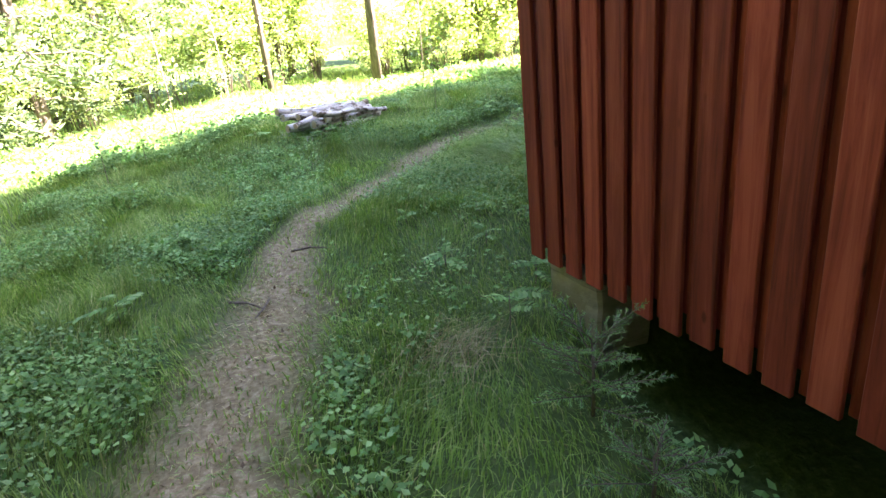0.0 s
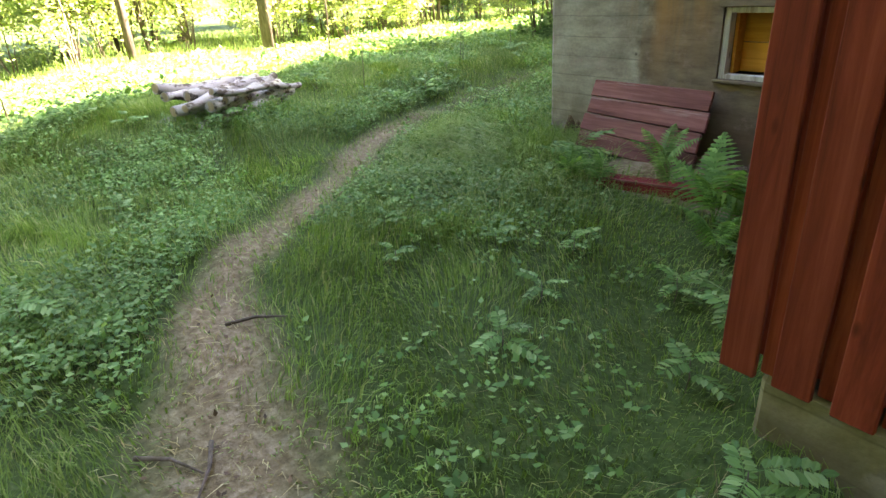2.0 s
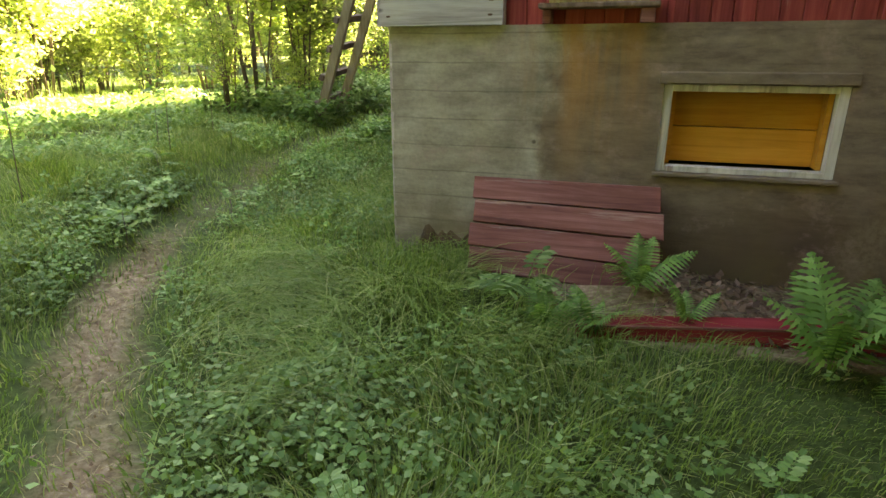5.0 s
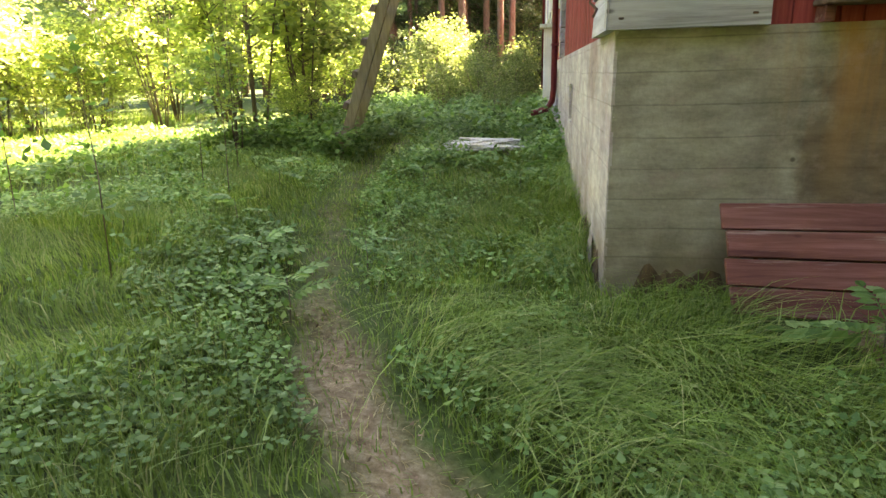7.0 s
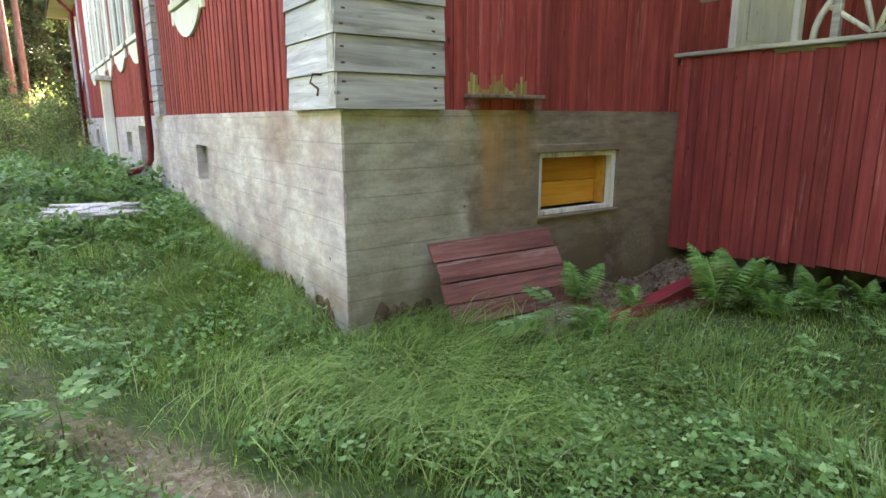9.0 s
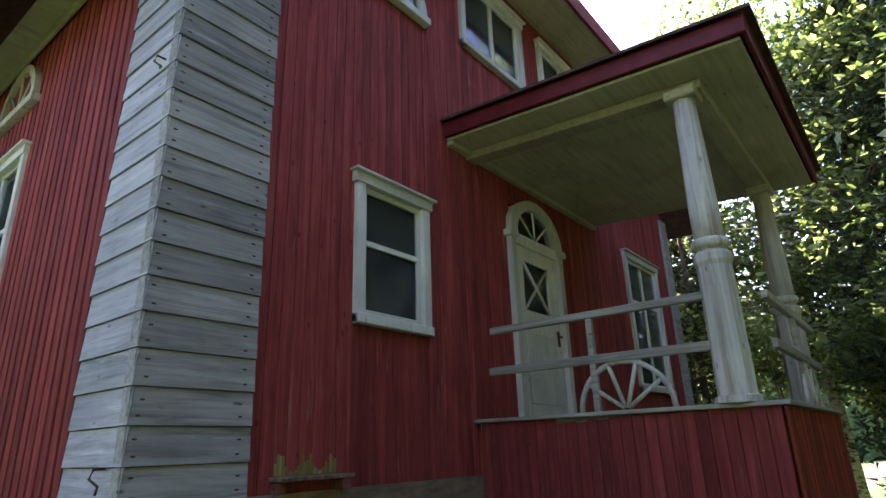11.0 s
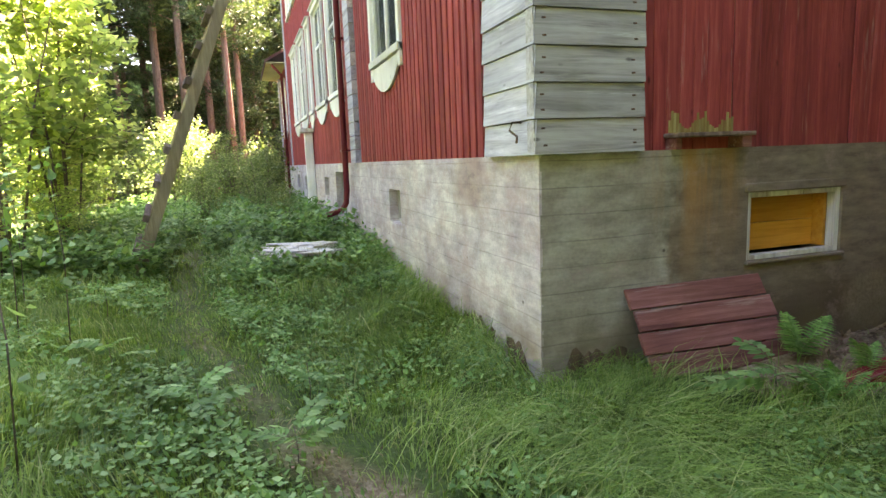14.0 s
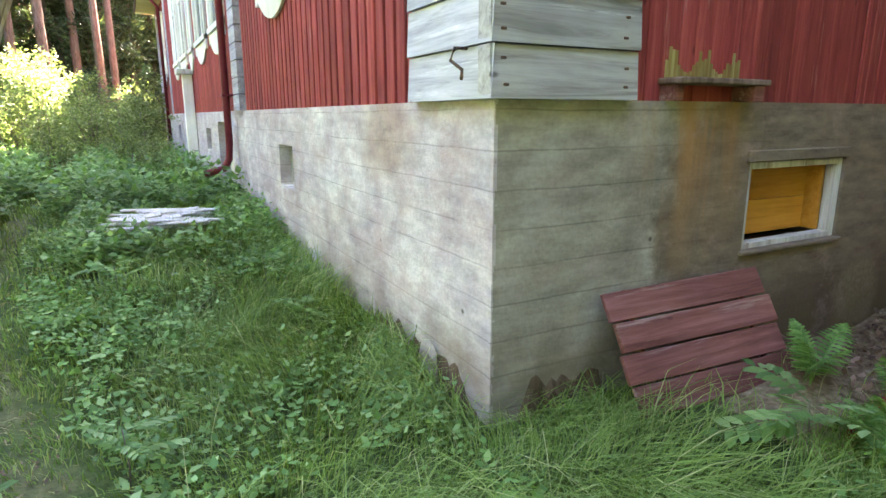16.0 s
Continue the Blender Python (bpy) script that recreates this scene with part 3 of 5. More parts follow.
# ---- grey corner casing of overlapping horizontal boards ----
bm = box(bmesh.new(), (-0.014, -0.004, -0.006), (0.014, 0.004, 0.006), 0.003)
NAIL = bpy.data.meshes.new("nail")
bm.to_mesh(NAIL)
bm.free()
NAIL.materials.append(iron)
rng = random.Random(5)
corner = thing("corner_casing", "weathered grey horizontal boards boxing the house corner", "corner boards", kind="structure")
z = Z0
while z < 8.0:
    h = 0.2206
    if z < 6.0:
        for mat, x0, x1, y0, y1, side in ((grey_shaded_x, -0.005, 0.8, 0.0, 0.098, 0), (grey_lit_y, 0.0, 0.098, 0.0, 0.8, 1)):
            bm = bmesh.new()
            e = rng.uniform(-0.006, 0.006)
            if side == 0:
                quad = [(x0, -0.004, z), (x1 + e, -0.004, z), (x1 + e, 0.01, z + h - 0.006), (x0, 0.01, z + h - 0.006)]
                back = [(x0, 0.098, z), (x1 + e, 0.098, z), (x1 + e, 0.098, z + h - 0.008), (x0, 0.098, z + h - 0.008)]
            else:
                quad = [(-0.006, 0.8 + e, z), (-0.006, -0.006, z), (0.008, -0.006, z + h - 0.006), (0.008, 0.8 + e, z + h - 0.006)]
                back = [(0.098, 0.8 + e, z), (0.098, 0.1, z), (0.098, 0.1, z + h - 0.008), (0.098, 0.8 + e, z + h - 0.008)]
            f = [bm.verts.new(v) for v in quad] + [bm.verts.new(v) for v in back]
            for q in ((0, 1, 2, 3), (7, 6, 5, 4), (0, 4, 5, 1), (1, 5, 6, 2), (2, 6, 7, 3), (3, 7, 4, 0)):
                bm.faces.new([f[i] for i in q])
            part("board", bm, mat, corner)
            if side == 0:
                for dz in (0.05, 0.15):
                    for nx in (0.72, 0.06):
                        share("nail", NAIL, corner, pose(nx + rng.uniform(-0.012, 0.012), -0.004 + 0.014 * dz / h, z + dz + rng.uniform(-0.012, 0.012), 0, 0, 0))
    else:
        part("board", boxes(((max(0.0, z - 6.15), -0.01, z), (max(0.8, z - 5.6), 0.098, min(z + h - 0.008, 6.2 + 1.6))), bevel=0.003), grey_shaded_x, corner)
    z += h
strip = thing("corner_strip", "narrow weathered grey strip beside the downpipe", "corner boards", kind="structure")
z = Z0
while z < 6.1:
    part("board", boxes(((0.0, 6.02, z), (0.098, 6.46, z + 0.2)), bevel=0.004), grey_lit_y, strip)
    z += 0.212
part("coverboard", boxes(((0.03, 18.4, Z0), (0.098, 18.62, 7.8)), bevel=0.004), grey_lit_y, strip)
part("coverboard", boxes(((0.03, 22.85, Z0), (0.098, 23.02, 5.0)), bevel=0.004), grey_lit_y, strip)


# ---- windows and door ----
def window(name, m, w, h, label, casing=0.1, cols=2, transom=0.62, apron=False, mat=white_z):
    """A casement window on a wall: x along the wall, -y outwards, z up from the casing's lower left corner."""
    ob = tagged(new(name), label, "window", kind="structure")
    c = casing
    part("casing", boxes(((0, -0.045, 0), (c, 0.1, h)), ((w - c, -0.045, 0), (w, 0.1, h)), bevel=0.004), mat, ob)
    part("head_casing", boxes(((-0.03, -0.06, h - c), (w + 0.03, 0.1, h)), ((-0.06, -0.1, h), (w + 0.06, 0.05, h + 0.025)), bevel=0.004), mat, ob)
    part("sill", boxes(((0, -0.07, 0), (w, 0.1, c * 0.85)), bevel=0.006), mat, ob)
    s = 0.05
    a0, a1, b0, b1 = c + 0.002, w - c - 0.002, c * 0.85 + 0.002, h - c - 0.002
    bars = [((a0, 0.0, b0), (a0 + s, 0.05, b1)), ((a1 - s, 0.0, b0), (a1, 0.05, b1)), ((a0 + s, 0.0, b0), (a1 - s, 0.05, b0 + s)), ((a0 + s, 0.0, b1 - s), (a1 - s, 0.05, b1))]
    part("sash", boxes(*bars, bevel=0.003), mat, ob)
    zt = b0 + (b1 - b0) * transom
    thin = []
    if transom < 1:
        thin.append(((a0 + s, 0.004, zt - 0.025), (a1 - s, 0.046, zt + 0.025)))
    for i in range(1, cols):
        x = a0 + (a1 - a0) * i / cols
        thin.append(((x - 0.035, 0.002, b0 + s), (x + 0.035, 0.048, b1 - s)))
    for bar in thin:
        part("muntin", boxes(bar, bevel=0.002), mat, ob)
    for i in range(cols):
        x0, x1 = a0 + (a1 - a0) * i / cols, a0 + (a1 - a0) * (i + 1) / cols
        for z0, z1 in (((b0, zt), (zt, b1)) if transom < 1 else ((b0, b1),)):
            p = part("pane", boxes(((x0 + 0.03, 0.024, z0 + 0.03), (x1 - 0.03, 0.028, z1 - 0.03))), glass, ob)
            p.visible_shadow = False
    if apron:
        bm = bmesh.new()
        n = 14
        pts = [(c * 0.6 + (w - 1.2 * c) * i / n, -0.02 - 0.34 * math.sin(math.pi * i / n) ** 0.6) for i in range(n + 1)]
        fr = [bm.verts.new((x, -0.04, z)) for x, z in pts]
        bk = [bm.verts.new((x, -0.012, z)) for x, z in pts]
        bm.faces.new(fr)
        bm.faces.new(bk[::-1])
        for i in range(n + 1):
            j = (i + 1) % (n + 1)
            bm.faces.new((fr[j], fr[i], bk[i], bk[j]))
        part("apron", bm, mat, ob, "rounded white board under the sill")
        part("casing_foot", boxes(((0.0, -0.044, -0.16), (c, -0.006, -0.002)), ((w - c, -0.044, -0.16), (w, -0.006, -0.002)), bevel=0.004), mat, ob)
    ob.matrix_basis = m
    return ob


window("window_1", pose(1.76, 0.08, 2.69), 1.0, 1.39, "white framed window with dark panes in the red gable", cols=1, transom=0.55)
part("inner_sill", boxes(((1.88, 0.302, 2.74), (2.64, 0.5, 2.78)), bevel=0.004), white_z, bpy.data.objects["wall_gable"])
jar = thing("jar", "pale glazed jar standing inside behind the pane", "jar", at=(2.34, 0.38, 2.78))
part("body", tube(bmesh.new(), [(0, 0, 0), (0, 0, 0.02), (0, 0, 0.12), (0, 0, 0.15)], [0.05, 0.06, 0.06, 0.035], 12), white_grey, jar)
part("lid", tube(bmesh.new(), [(0, 0, 0.151), (0, 0, 0.17), (0, 0, 0.185)], [0.04, 0.042, 0.015], 12), bark_pine, jar)
window("window_2", pose(8.1, 0.08, 2.46), 1.6, 2.4, "tall white framed window under the porch roof", cols=2, transom=0.66)
window("window_3", pose(3.5, 0.08, 6.5), 1.56, 1.26, "white framed two pane window below the eave", cols=2, transom=1)
window("window_4", pose(5.58, 0.08, 6.5), 1.52, 1.26, "white framed two pane window below the eave", cols=2, transom=1)
for i, (a, b, c, d) in enumerate(SIDE_WINDOWS):
    window("window_%d" % (5 + i), pose(0.07, b, c, 0, 0, -90), b - a, d - c, "tall white framed window with a rounded apron board", cols=2, transom=0.62, apron=True)
for i, (a, b, c, d) in enumerate(UPPER_WINDOWS):
    window("window_%d" % (12 + i), pose(0.07, b, c, 0, 0, -90), b - a, d - c, "white framed upper floor window", cols=3, transom=1)


def half_round(name, m, w, label, material, spokes, pane=True):
    """A half-round window with spokes, its base at z = 0."""
    ob = tagged(new(name), label, "window", kind="structure")
    n, r = 16, w / 2
    bm = bmesh.new()
    ring = []
    for i in range(n + 1):
        a = math.pi * i / n
        ring.append([bm.verts.new((r - q * math.cos(a), y, 0.06 + q * 0.98 * math.sin(a))) for q, y in ((r, -0.05), (r - 0.1, -0.05), (r - 0.1, 0.03), (r, 0.03))])
    for p, q in zip(ring, ring[1:]):
        for k in range(4):
            bm.faces.new((p[k], q[k], q[(k + 1) % 4], p[(k + 1) % 4]))
    part("arch", bm, material, ob)
    part("sill", boxes(((-0.04, -0.07, -0.03), (w + 0.04, 0.03, 0.06)), bevel=0.006), material, ob)
    for i in range(1, spokes + 1):
        a = math.pi * i / (spokes + 1)
        bm = tube(bmesh.new(), [(r - 0.05 * math.cos(a), -0.015, 0.08), (r - (r - 0.09) * math.cos(a), -0.015, 0.06 + (r - 0.09) * math.sin(a))], 0.016, 4)
        part("spoke", bm, material, ob)
    bm = bmesh.new()
    fan = [bm.verts.new((r - (r - 0.06) * math.cos(math.pi * i / n), 0.0, 0.06 + (r - 0.06) * math.sin(math.pi * i / n))) for i in range(n + 1)]
    bm.faces.new(fan[::-1])
    back = part("pane", bm, glass if pane else red_paint, ob)
    if pane:
        bm = bmesh.new()
        fan = [bm.verts.new((r - (r - 0.06) * math.cos(math.pi * i / n), 0.02, 0.06 + (r - 0.06) * math.sin(math.pi * i / n))) for i in range(n + 1)]
        bm.faces.new(fan[::-1])
        part("backing", bm, dark_room, ob)
    ob.matrix_basis = m
    return ob


half_round("window_17", pose(1.62, 0.06, 6.34), 1.16, "half round white attic window in the gable", white_z, 0)
half_round("window_18", pose(0.05, 4.42, 5.38, 0, 0, -90), 1.16, "small half round louvre with pale spokes", white_grey, 3, False)


def make_door():
    ob = tagged(new("door_1"), "cream painted front door with arched fanlight, closed", "door", kind="structure")
    w, zs, r = 1.32, 2.18, 0.66
    part("casing", boxes(((0, -0.05, 0), (0.11, 0.1, zs)), ((w - 0.11, -0.05, 0), (w, 0.1, zs)), ((-0.06, -0.08, zs - 0.03), (0.13, 0.1, zs + 0.05)), ((w - 0.13, -0.08, zs - 0.03), (w + 0.06, 0.1, zs + 0.05)), bevel=0.004), white_z, ob)
    bm = bmesh.new()
    n, ring = 18, []
    for i in range(n + 1):
        a = math.pi * i / n
        ring.append([bm.verts.new((r - q * math.cos(a), y, zs + 0.05 + 0.82 * q * math.sin(a))) for q, y in ((r, -0.06), (r - 0.15, -0.06), (r - 0.15, 0.1), (r, 0.1))])
    for p, q in zip(ring, ring[1:]):
        for k in range(4):
            bm.faces.new((p[k], q[k], q[(k + 1) % 4], p[(k + 1) % 4]))
    part("arch", bm, white_z, ob)
    for i in range(1, 4):
        a = math.pi * i / 4
        bm = tube(bmesh.new(), [(r - 0.06 * math.cos(a), 0.0, zs + 0.08), (r - 0.53 * math.cos(a), 0.0, zs + 0.05 + 0.43 * math.sin(a))], 0.018, 4)
        part("fanlight_bar", bm, white_z, ob)
    bm = bmesh.new()
    bm.faces.new([bm.verts.new((r + 0.56 * math.cos(math.pi * i / n), 0.03, zs + 0.05 + 0.46 * math.sin(math.pi * i / n))) for i in range(n + 1)])
    part("fanlight", bm, glass, ob)
    part("transom", boxes(((0.112, -0.02, zs - 0.08), (w - 0.112, 0.08, zs + 0.06)), bevel=0.004), white_z, ob)
    g0, g1, h0, h1 = 0.34, 0.98, 1.28, 1.92
    leaf = part("door_leaf", boxes(*[((a, 0.02, c), (b, 0.07, d)) for a, b, c, d in pierced(0.115, w - 0.115, 0.01, zs - 0.084, [(g0, g1, h0, h1)])]), white_z, ob)
    part("panel", boxes(((0.3, 0.005, 0.15), (1.02, 0.019, 1.0)), bevel=0.005), white_z, ob)
    part("cross_bar", tube(bmesh.new(), [(g0, 0.03, h0), (g1, 0.03, h1)], 0.022, 4), white_z, ob)
    part("cross_bar", tube(bmesh.new(), [(g0, 0.028, h1), (g1, 0.028, h0)], 0.022, 4), white_z, ob)
    part("door_pane", boxes(((g0, 0.046, h0), (g1, 0.05, h1))), glass, ob)
    bm = tube(bmesh.new(), [(w - 0.2, 0.02, 1.02), (w - 0.2, -0.04, 1.02), (w - 0.3, -0.045, 1.02)], 0.012, 6)
    box(bm, (w - 0.235, 0.008, 0.9), (w - 0.175, 0.019, 1.1))
    part("door_handle", bm, iron, ob, "dark iron handle and plate")
    ob.matrix_basis = pose(4.3, 0.06, 1.98)
    return ob


make_door()

basement = tagged(new("window_19"), "small basement window closed with orange boards", "window", kind="structure")
part("frame", boxes(((1.75, 0.07, 0.575), (1.8, 0.14, 1.08)), ((2.64, 0.07, 0.575), (2.69, 0.14, 1.08)), ((1.8, 0.07, 1.04), (2.64, 0.14, 1.08)), ((1.8, 0.07, 0.575), (2.64, 0.14, 0.61)), bevel=0.003), white_grey, basement)
part("sill", boxes(((1.73, 0.02, 0.55), (2.71, 0.2, 0.574)), bevel=0.005), concrete, basement)
part("lintel", boxes(((1.72, 0.036, 1.082), (2.72, 0.06, 1.15)), bevel=0.006), concrete, basement)
for c, d in ((0.612, 0.823), (0.827, 1.038)):
    part("board", boxes(((1.802, 0.24, c), (2.638, 0.262, d)), bevel=0.003), orange_wood, basement)
part("reveal", boxes(((2.61, 0.142, 0.612), (2.638, 0.238, 1.038))), orange_wood, basement)
part("reveal", boxes(((1.802, 0.142, 0.612), (1.826, 0.238, 1.038))), orange_wood, basement)
for i, (a, b, c, d) in enumerate(VENT_HOLES):
    v = tagged(new("window_%d" % (20 + i)), "small cellar opening with a grey frame in concrete", "window", kind="structure")
    part("frame", boxes(((0.16, a, c), (0.2, a + 0.04, d)), ((0.16, b - 0.04, c), (0.2, b, d)), ((0.16, (a + b) / 2 - 0.02, c), (0.2, (a + b) / 2 + 0.02, d)), ((0.16, a + 0.04, c), (0.2, b - 0.04, c + 0.03)), bevel=0.003), white_grey, v)
    part("pane", boxes(((0.21, a, c), (0.22, b, d))), glass, v)
    part("backing", boxes(((0.3, a, c), (0.33, b, d))), dark_room, v)

# ---- fittings on the house ----
pipe = thing("downpipe", "dark red downpipe with a bent outlet", "downpipe", at=(0, 0, 0))
part("pipe", tube(bmesh.new(), [(-0.45, 6.6, 6.1), (-0.1, 6.62, 5.85), (-0.06, 6.64, 5.6), (-0.06, 6.7, 0.95), (-0.08, 6.7, 0.75), (-0.16, 6.7, 0.62), (-0.42, 6.72, 0.55)], 0.05, 10), dark_red_metal, pipe)
for z in (1.6, 3.4, 5.2):
    part("clamp", boxes(((-0.12, 6.63, z), (0.095, 6.77, z + 0.03)), bevel=0.004), dark_red_metal, pipe)
pipe2 = thing("downpipe", "dark red downpipe at the far end", "downpipe")
part("pipe", tube(bmesh.new(), [(-0.4, 19.0, 4.95), (-0.08, 19.0, 4.6), (-0.08, 19.0, 0.6)], 0.05, 8), dark_red_metal, pipe2)
gutter = thing("gutter", "dark red roof gutter along the eave", "gutter")
bm = bmesh.new()
for a, b in zip(range(8), range(1, 9)):
    q = []
    for s in (a, b):
        ang = math.pi * (1 + s / 8)
        for y in (-0.62, 6.3):
            q.append(bm.verts.new((-0.73 + 0.07 * math.cos(ang), y, 6.08 + 0.07 * math.sin(ang))))
    bm.faces.new((q[0], q[1], q[3], q[2]))
part("trough", bm, dark_red_metal, gutter)
gut2 = thing("gutter", "dark red gutter at the higher eave", "gutter")
part("trough", tube(bmesh.new(), [(-0.72, 6.3, 7.9), (-0.72, 18.8, 7.86)], 0.065, 8), dark_red_metal, gut2)

shelf = thing("wall_shelf", "mossy weathered plank fixed low on the gable", "shelf")
part("plank", boxes(((1.02, -0.07, 1.49), (1.68, 0.1, 1.52)), bevel=0.006), bark_pine, shelf)
part("bracket", boxes(((1.04, -0.02, 1.41), (1.09, 0.098, 1.488)), bevel=0.004), red_old, shelf)
part("bracket", boxes(((1.58, -0.05, 1.41), (1.66, 0.098, 1.488)), bevel=0.004), red_old, shelf)
rng = random.Random(14)
for i in range(26):
    x = 1.06 + 0.0215 * i
    part("bare_patch", boxes(((x, 0.081, 1.524), (x + 0.0205, 0.0838, 1.55 + 0.075 * (1 + math.sin(i * 0.55 + 1)) * rng.uniform(0.35, 1.0)))), moss_wood, shelf, "mossy bare wood above the plank")
post_r = thing("corner_boards", "weathered grey boards at the far gable corner", "corner boards", kind="structure")
part("board", boxes(((HX - 0.3, 0.03, Z0), (HX + 0.03, 0.098, 6.1)), bevel=0.004), grey_shaded_x, post_r)
for z, y in ((1.62, 0.2), (4.35, 0.16)):
    hook = thing("wall_hook", "bent rusty iron hook on the grey corner", "hook")
    part("hook", tube(bmesh.new(), [(0.0, y, z), (-0.06, y, z), (-0.075, y + 0.01, z - 0.05), (-0.04, y - 0.03, z - 0.09), (-0.06, y - 0.06, z - 0.13)], 0.008, 6), iron, hook)
post = thing("white_door_frame", "white painted boxed post standing against the foundation", "post")
part("post", boxes(((-0.16, 11.9, -0.1), (0.04, 12.06, 2.2)), bevel=0.008), white_z, post)
part("cap", boxes(((-0.26, 11.8, 2.2), (0.07, 12.2, 2.3)), bevel=0.01), white_grey, post)


# ---- porch ----
PX0, PX1, PY = 3.49, 6.6, -2.7
porch = thing("porch", "open porch with red boarded parapet and white columns", "porch", at=(0, 0, 0))
part("deck", boxes(((PX0 + 0.06, PY + 0.06, 1.84), (PX1 - 0.06, 0.09, 1.9))), rail_wood, porch, "weathered plank deck")
for a, b in (((PX0 + 0.03, PY + 0.03, 0.24), (PX0 + 0.055, 0.09, 1.84)), ((PX0 + 0.055, PY + 0.03, 0.26), (PX1 - 0.03, PY + 0.055, 1.84)), ((PX1 - 0.055, PY + 0.055, 0.24), (PX1 - 0.03, 0.09, 1.84))):
    part("backing", boxes((a, b)), red_stain, porch)
part("parapet_cap", boxes(((PX0 - 0.05, PY - 0.05, 1.9), (PX0 + 0.12, 0.09, 1.935)), ((PX0 + 0.12, PY - 0.05, 1.9), (PX1 + 0.05, PY + 0.12, 1.935)), ((PX1 - 0.12, PY + 0.12, 1.9), (PX1 + 0.05, 0.09, 1.935)), bevel=0.006), rail_wood, porch, "weathered grey cap board")
cache = {}
rng = random.Random(3)
x = PX0 - 0.02
while x < PX1:
    z = 0.2 + rng.uniform(-0.012, 0.012) - 0.02 * (x - PX0)
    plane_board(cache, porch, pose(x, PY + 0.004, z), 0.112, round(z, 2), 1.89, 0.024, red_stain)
    plane_board(cache, porch, pose(x + 0.114, PY + 0.03, z + 0.012), 0.05, round(z, 2), 1.88, 0.014, red_stain)
    x += 0.165
cache = {}
y = PY + 0.03
while y < -0.06:
    z = 0.22 + rng.uniform(-0.015, 0.015) - 0.1 * step(np.array((y + 2.4) / 2.5)).item()
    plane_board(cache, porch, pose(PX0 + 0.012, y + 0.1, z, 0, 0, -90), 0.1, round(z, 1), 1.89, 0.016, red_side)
    y += 0.104
for px, py in ((PX0 + 0.09, PY - 0.0), (PX1 - 0.5, PY - 0.0)):
    block = thing("foundation_block", "rough pale concrete block under the porch corner", "foundation block", group="blocks under the porch")
    bm = box(bmesh.new(), (px, py + 0.02, -0.4), (px + 0.44, py + 0.36, 0.2), 0.02)
    bmesh.ops.subdivide_edges(bm, edges=bm.edges[:], cuts=3, use_grid_fill=True)
    for v in bm.verts:
        v.co += 0.02 * noise.noise_vector(v.co * 5)
    part("block", bm, concrete, block)
under = thing("cellar_wall", "dark rough rear wall below the porch", "wall", kind="structure")
part("board", boxes(((PX0 + 0.5, -1.0, -0.4), (PX1, -0.95, 0.5))), concrete, under)


def column(cx, cy):
    c = thing("porch_column", "white column of flaking paint with a broad fluted foot", "column", "columns of the porch", at=(cx, cy, 1.936))
    bm = bmesh.new()
    sides = 16
    rings = []
    for z, r in ((0, 0.175), (0.05, 0.175), (0.06, 0.15), (1.1, 0.142), (1.14, 0.158), (1.2, 0.158), (1.24, 0.12)):
        rings.append([bm.verts.new(((r - 0.012 * (k % 2)) * math.cos(2 * math.pi * k / sides), (r - 0.012 * (k % 2)) * math.sin(2 * math.pi * k / sides), z)) for k in range(sides)])
    for a, b in zip(rings, rings[1:]):
        for k in range(sides):
            bm.faces.new((a[k], a[(k + 1) % sides], b[(k + 1) % sides], b[k]))
    bm.faces.new(rings[-1])
    part("foot", bm, white_grey, c)
    part("shaft", tube(bmesh.new(), [(0, 0, 1.24), (0, 0, 1.6), (0, 0, 2.69)], [0.125, 0.125, 0.1], 12), white_grey, c)
    part("collar", tube(bmesh.new(), [(0, 0, 1.26), (0, 0, 1.3), (0, 0, 1.34)], [0.14, 0.16, 0.14], 12), white_grey, c)
    part("capital", boxes(((-0.14, -0.14, 2.69), (0.14, 0.14, 2.785)), bevel=0.012), soffit_paint, c)
    return c


cl = column(PX0 + 0.06, PY + 0.32)
copy_thing(cl, pose(PX1 - 0.14, PY + 0.26, 1.936))


def railing(name, m, length, label):
    r = thing(name, label, "railing", "porch railings")
    part("top_rail", boxes(((0, -0.03, 0.84), (length, 0.03, 0.91)), bevel=0.008), rail_wood, r)
    part("mid_rail", boxes(((-0.03, -0.035, 0.42), (length, 0.015, 0.5)), bevel=0.008), rail_wood, r)
    part("post", boxes(((length * 0.5 - 0.03, -0.028, 0.0), (length * 0.5 + 0.03, 0.028, 0.838)), bevel=0.006), rail_wood, r)
    cx, rad = length * 0.62, 0.42
    bm = bmesh.new()
    tube(bm, [(cx - rad * math.cos(math.pi * i / 14), 0, rad * math.sin(math.pi * i / 14)) for i in range(15)], 0.026, 6)
    part("arch", bm, white_grey, r, "half wheel of white painted wood")
    for i in range(1, 5):
        a = math.pi * i / 5
        part("spoke", tube(bmesh.new(), [(cx - 0.03 * math.cos(a), 0, 0.02), (cx - rad * math.cos(a), 0, rad * math.sin(a))], 0.02, 6), white_grey, r)
    r.matrix_basis = m
    return r


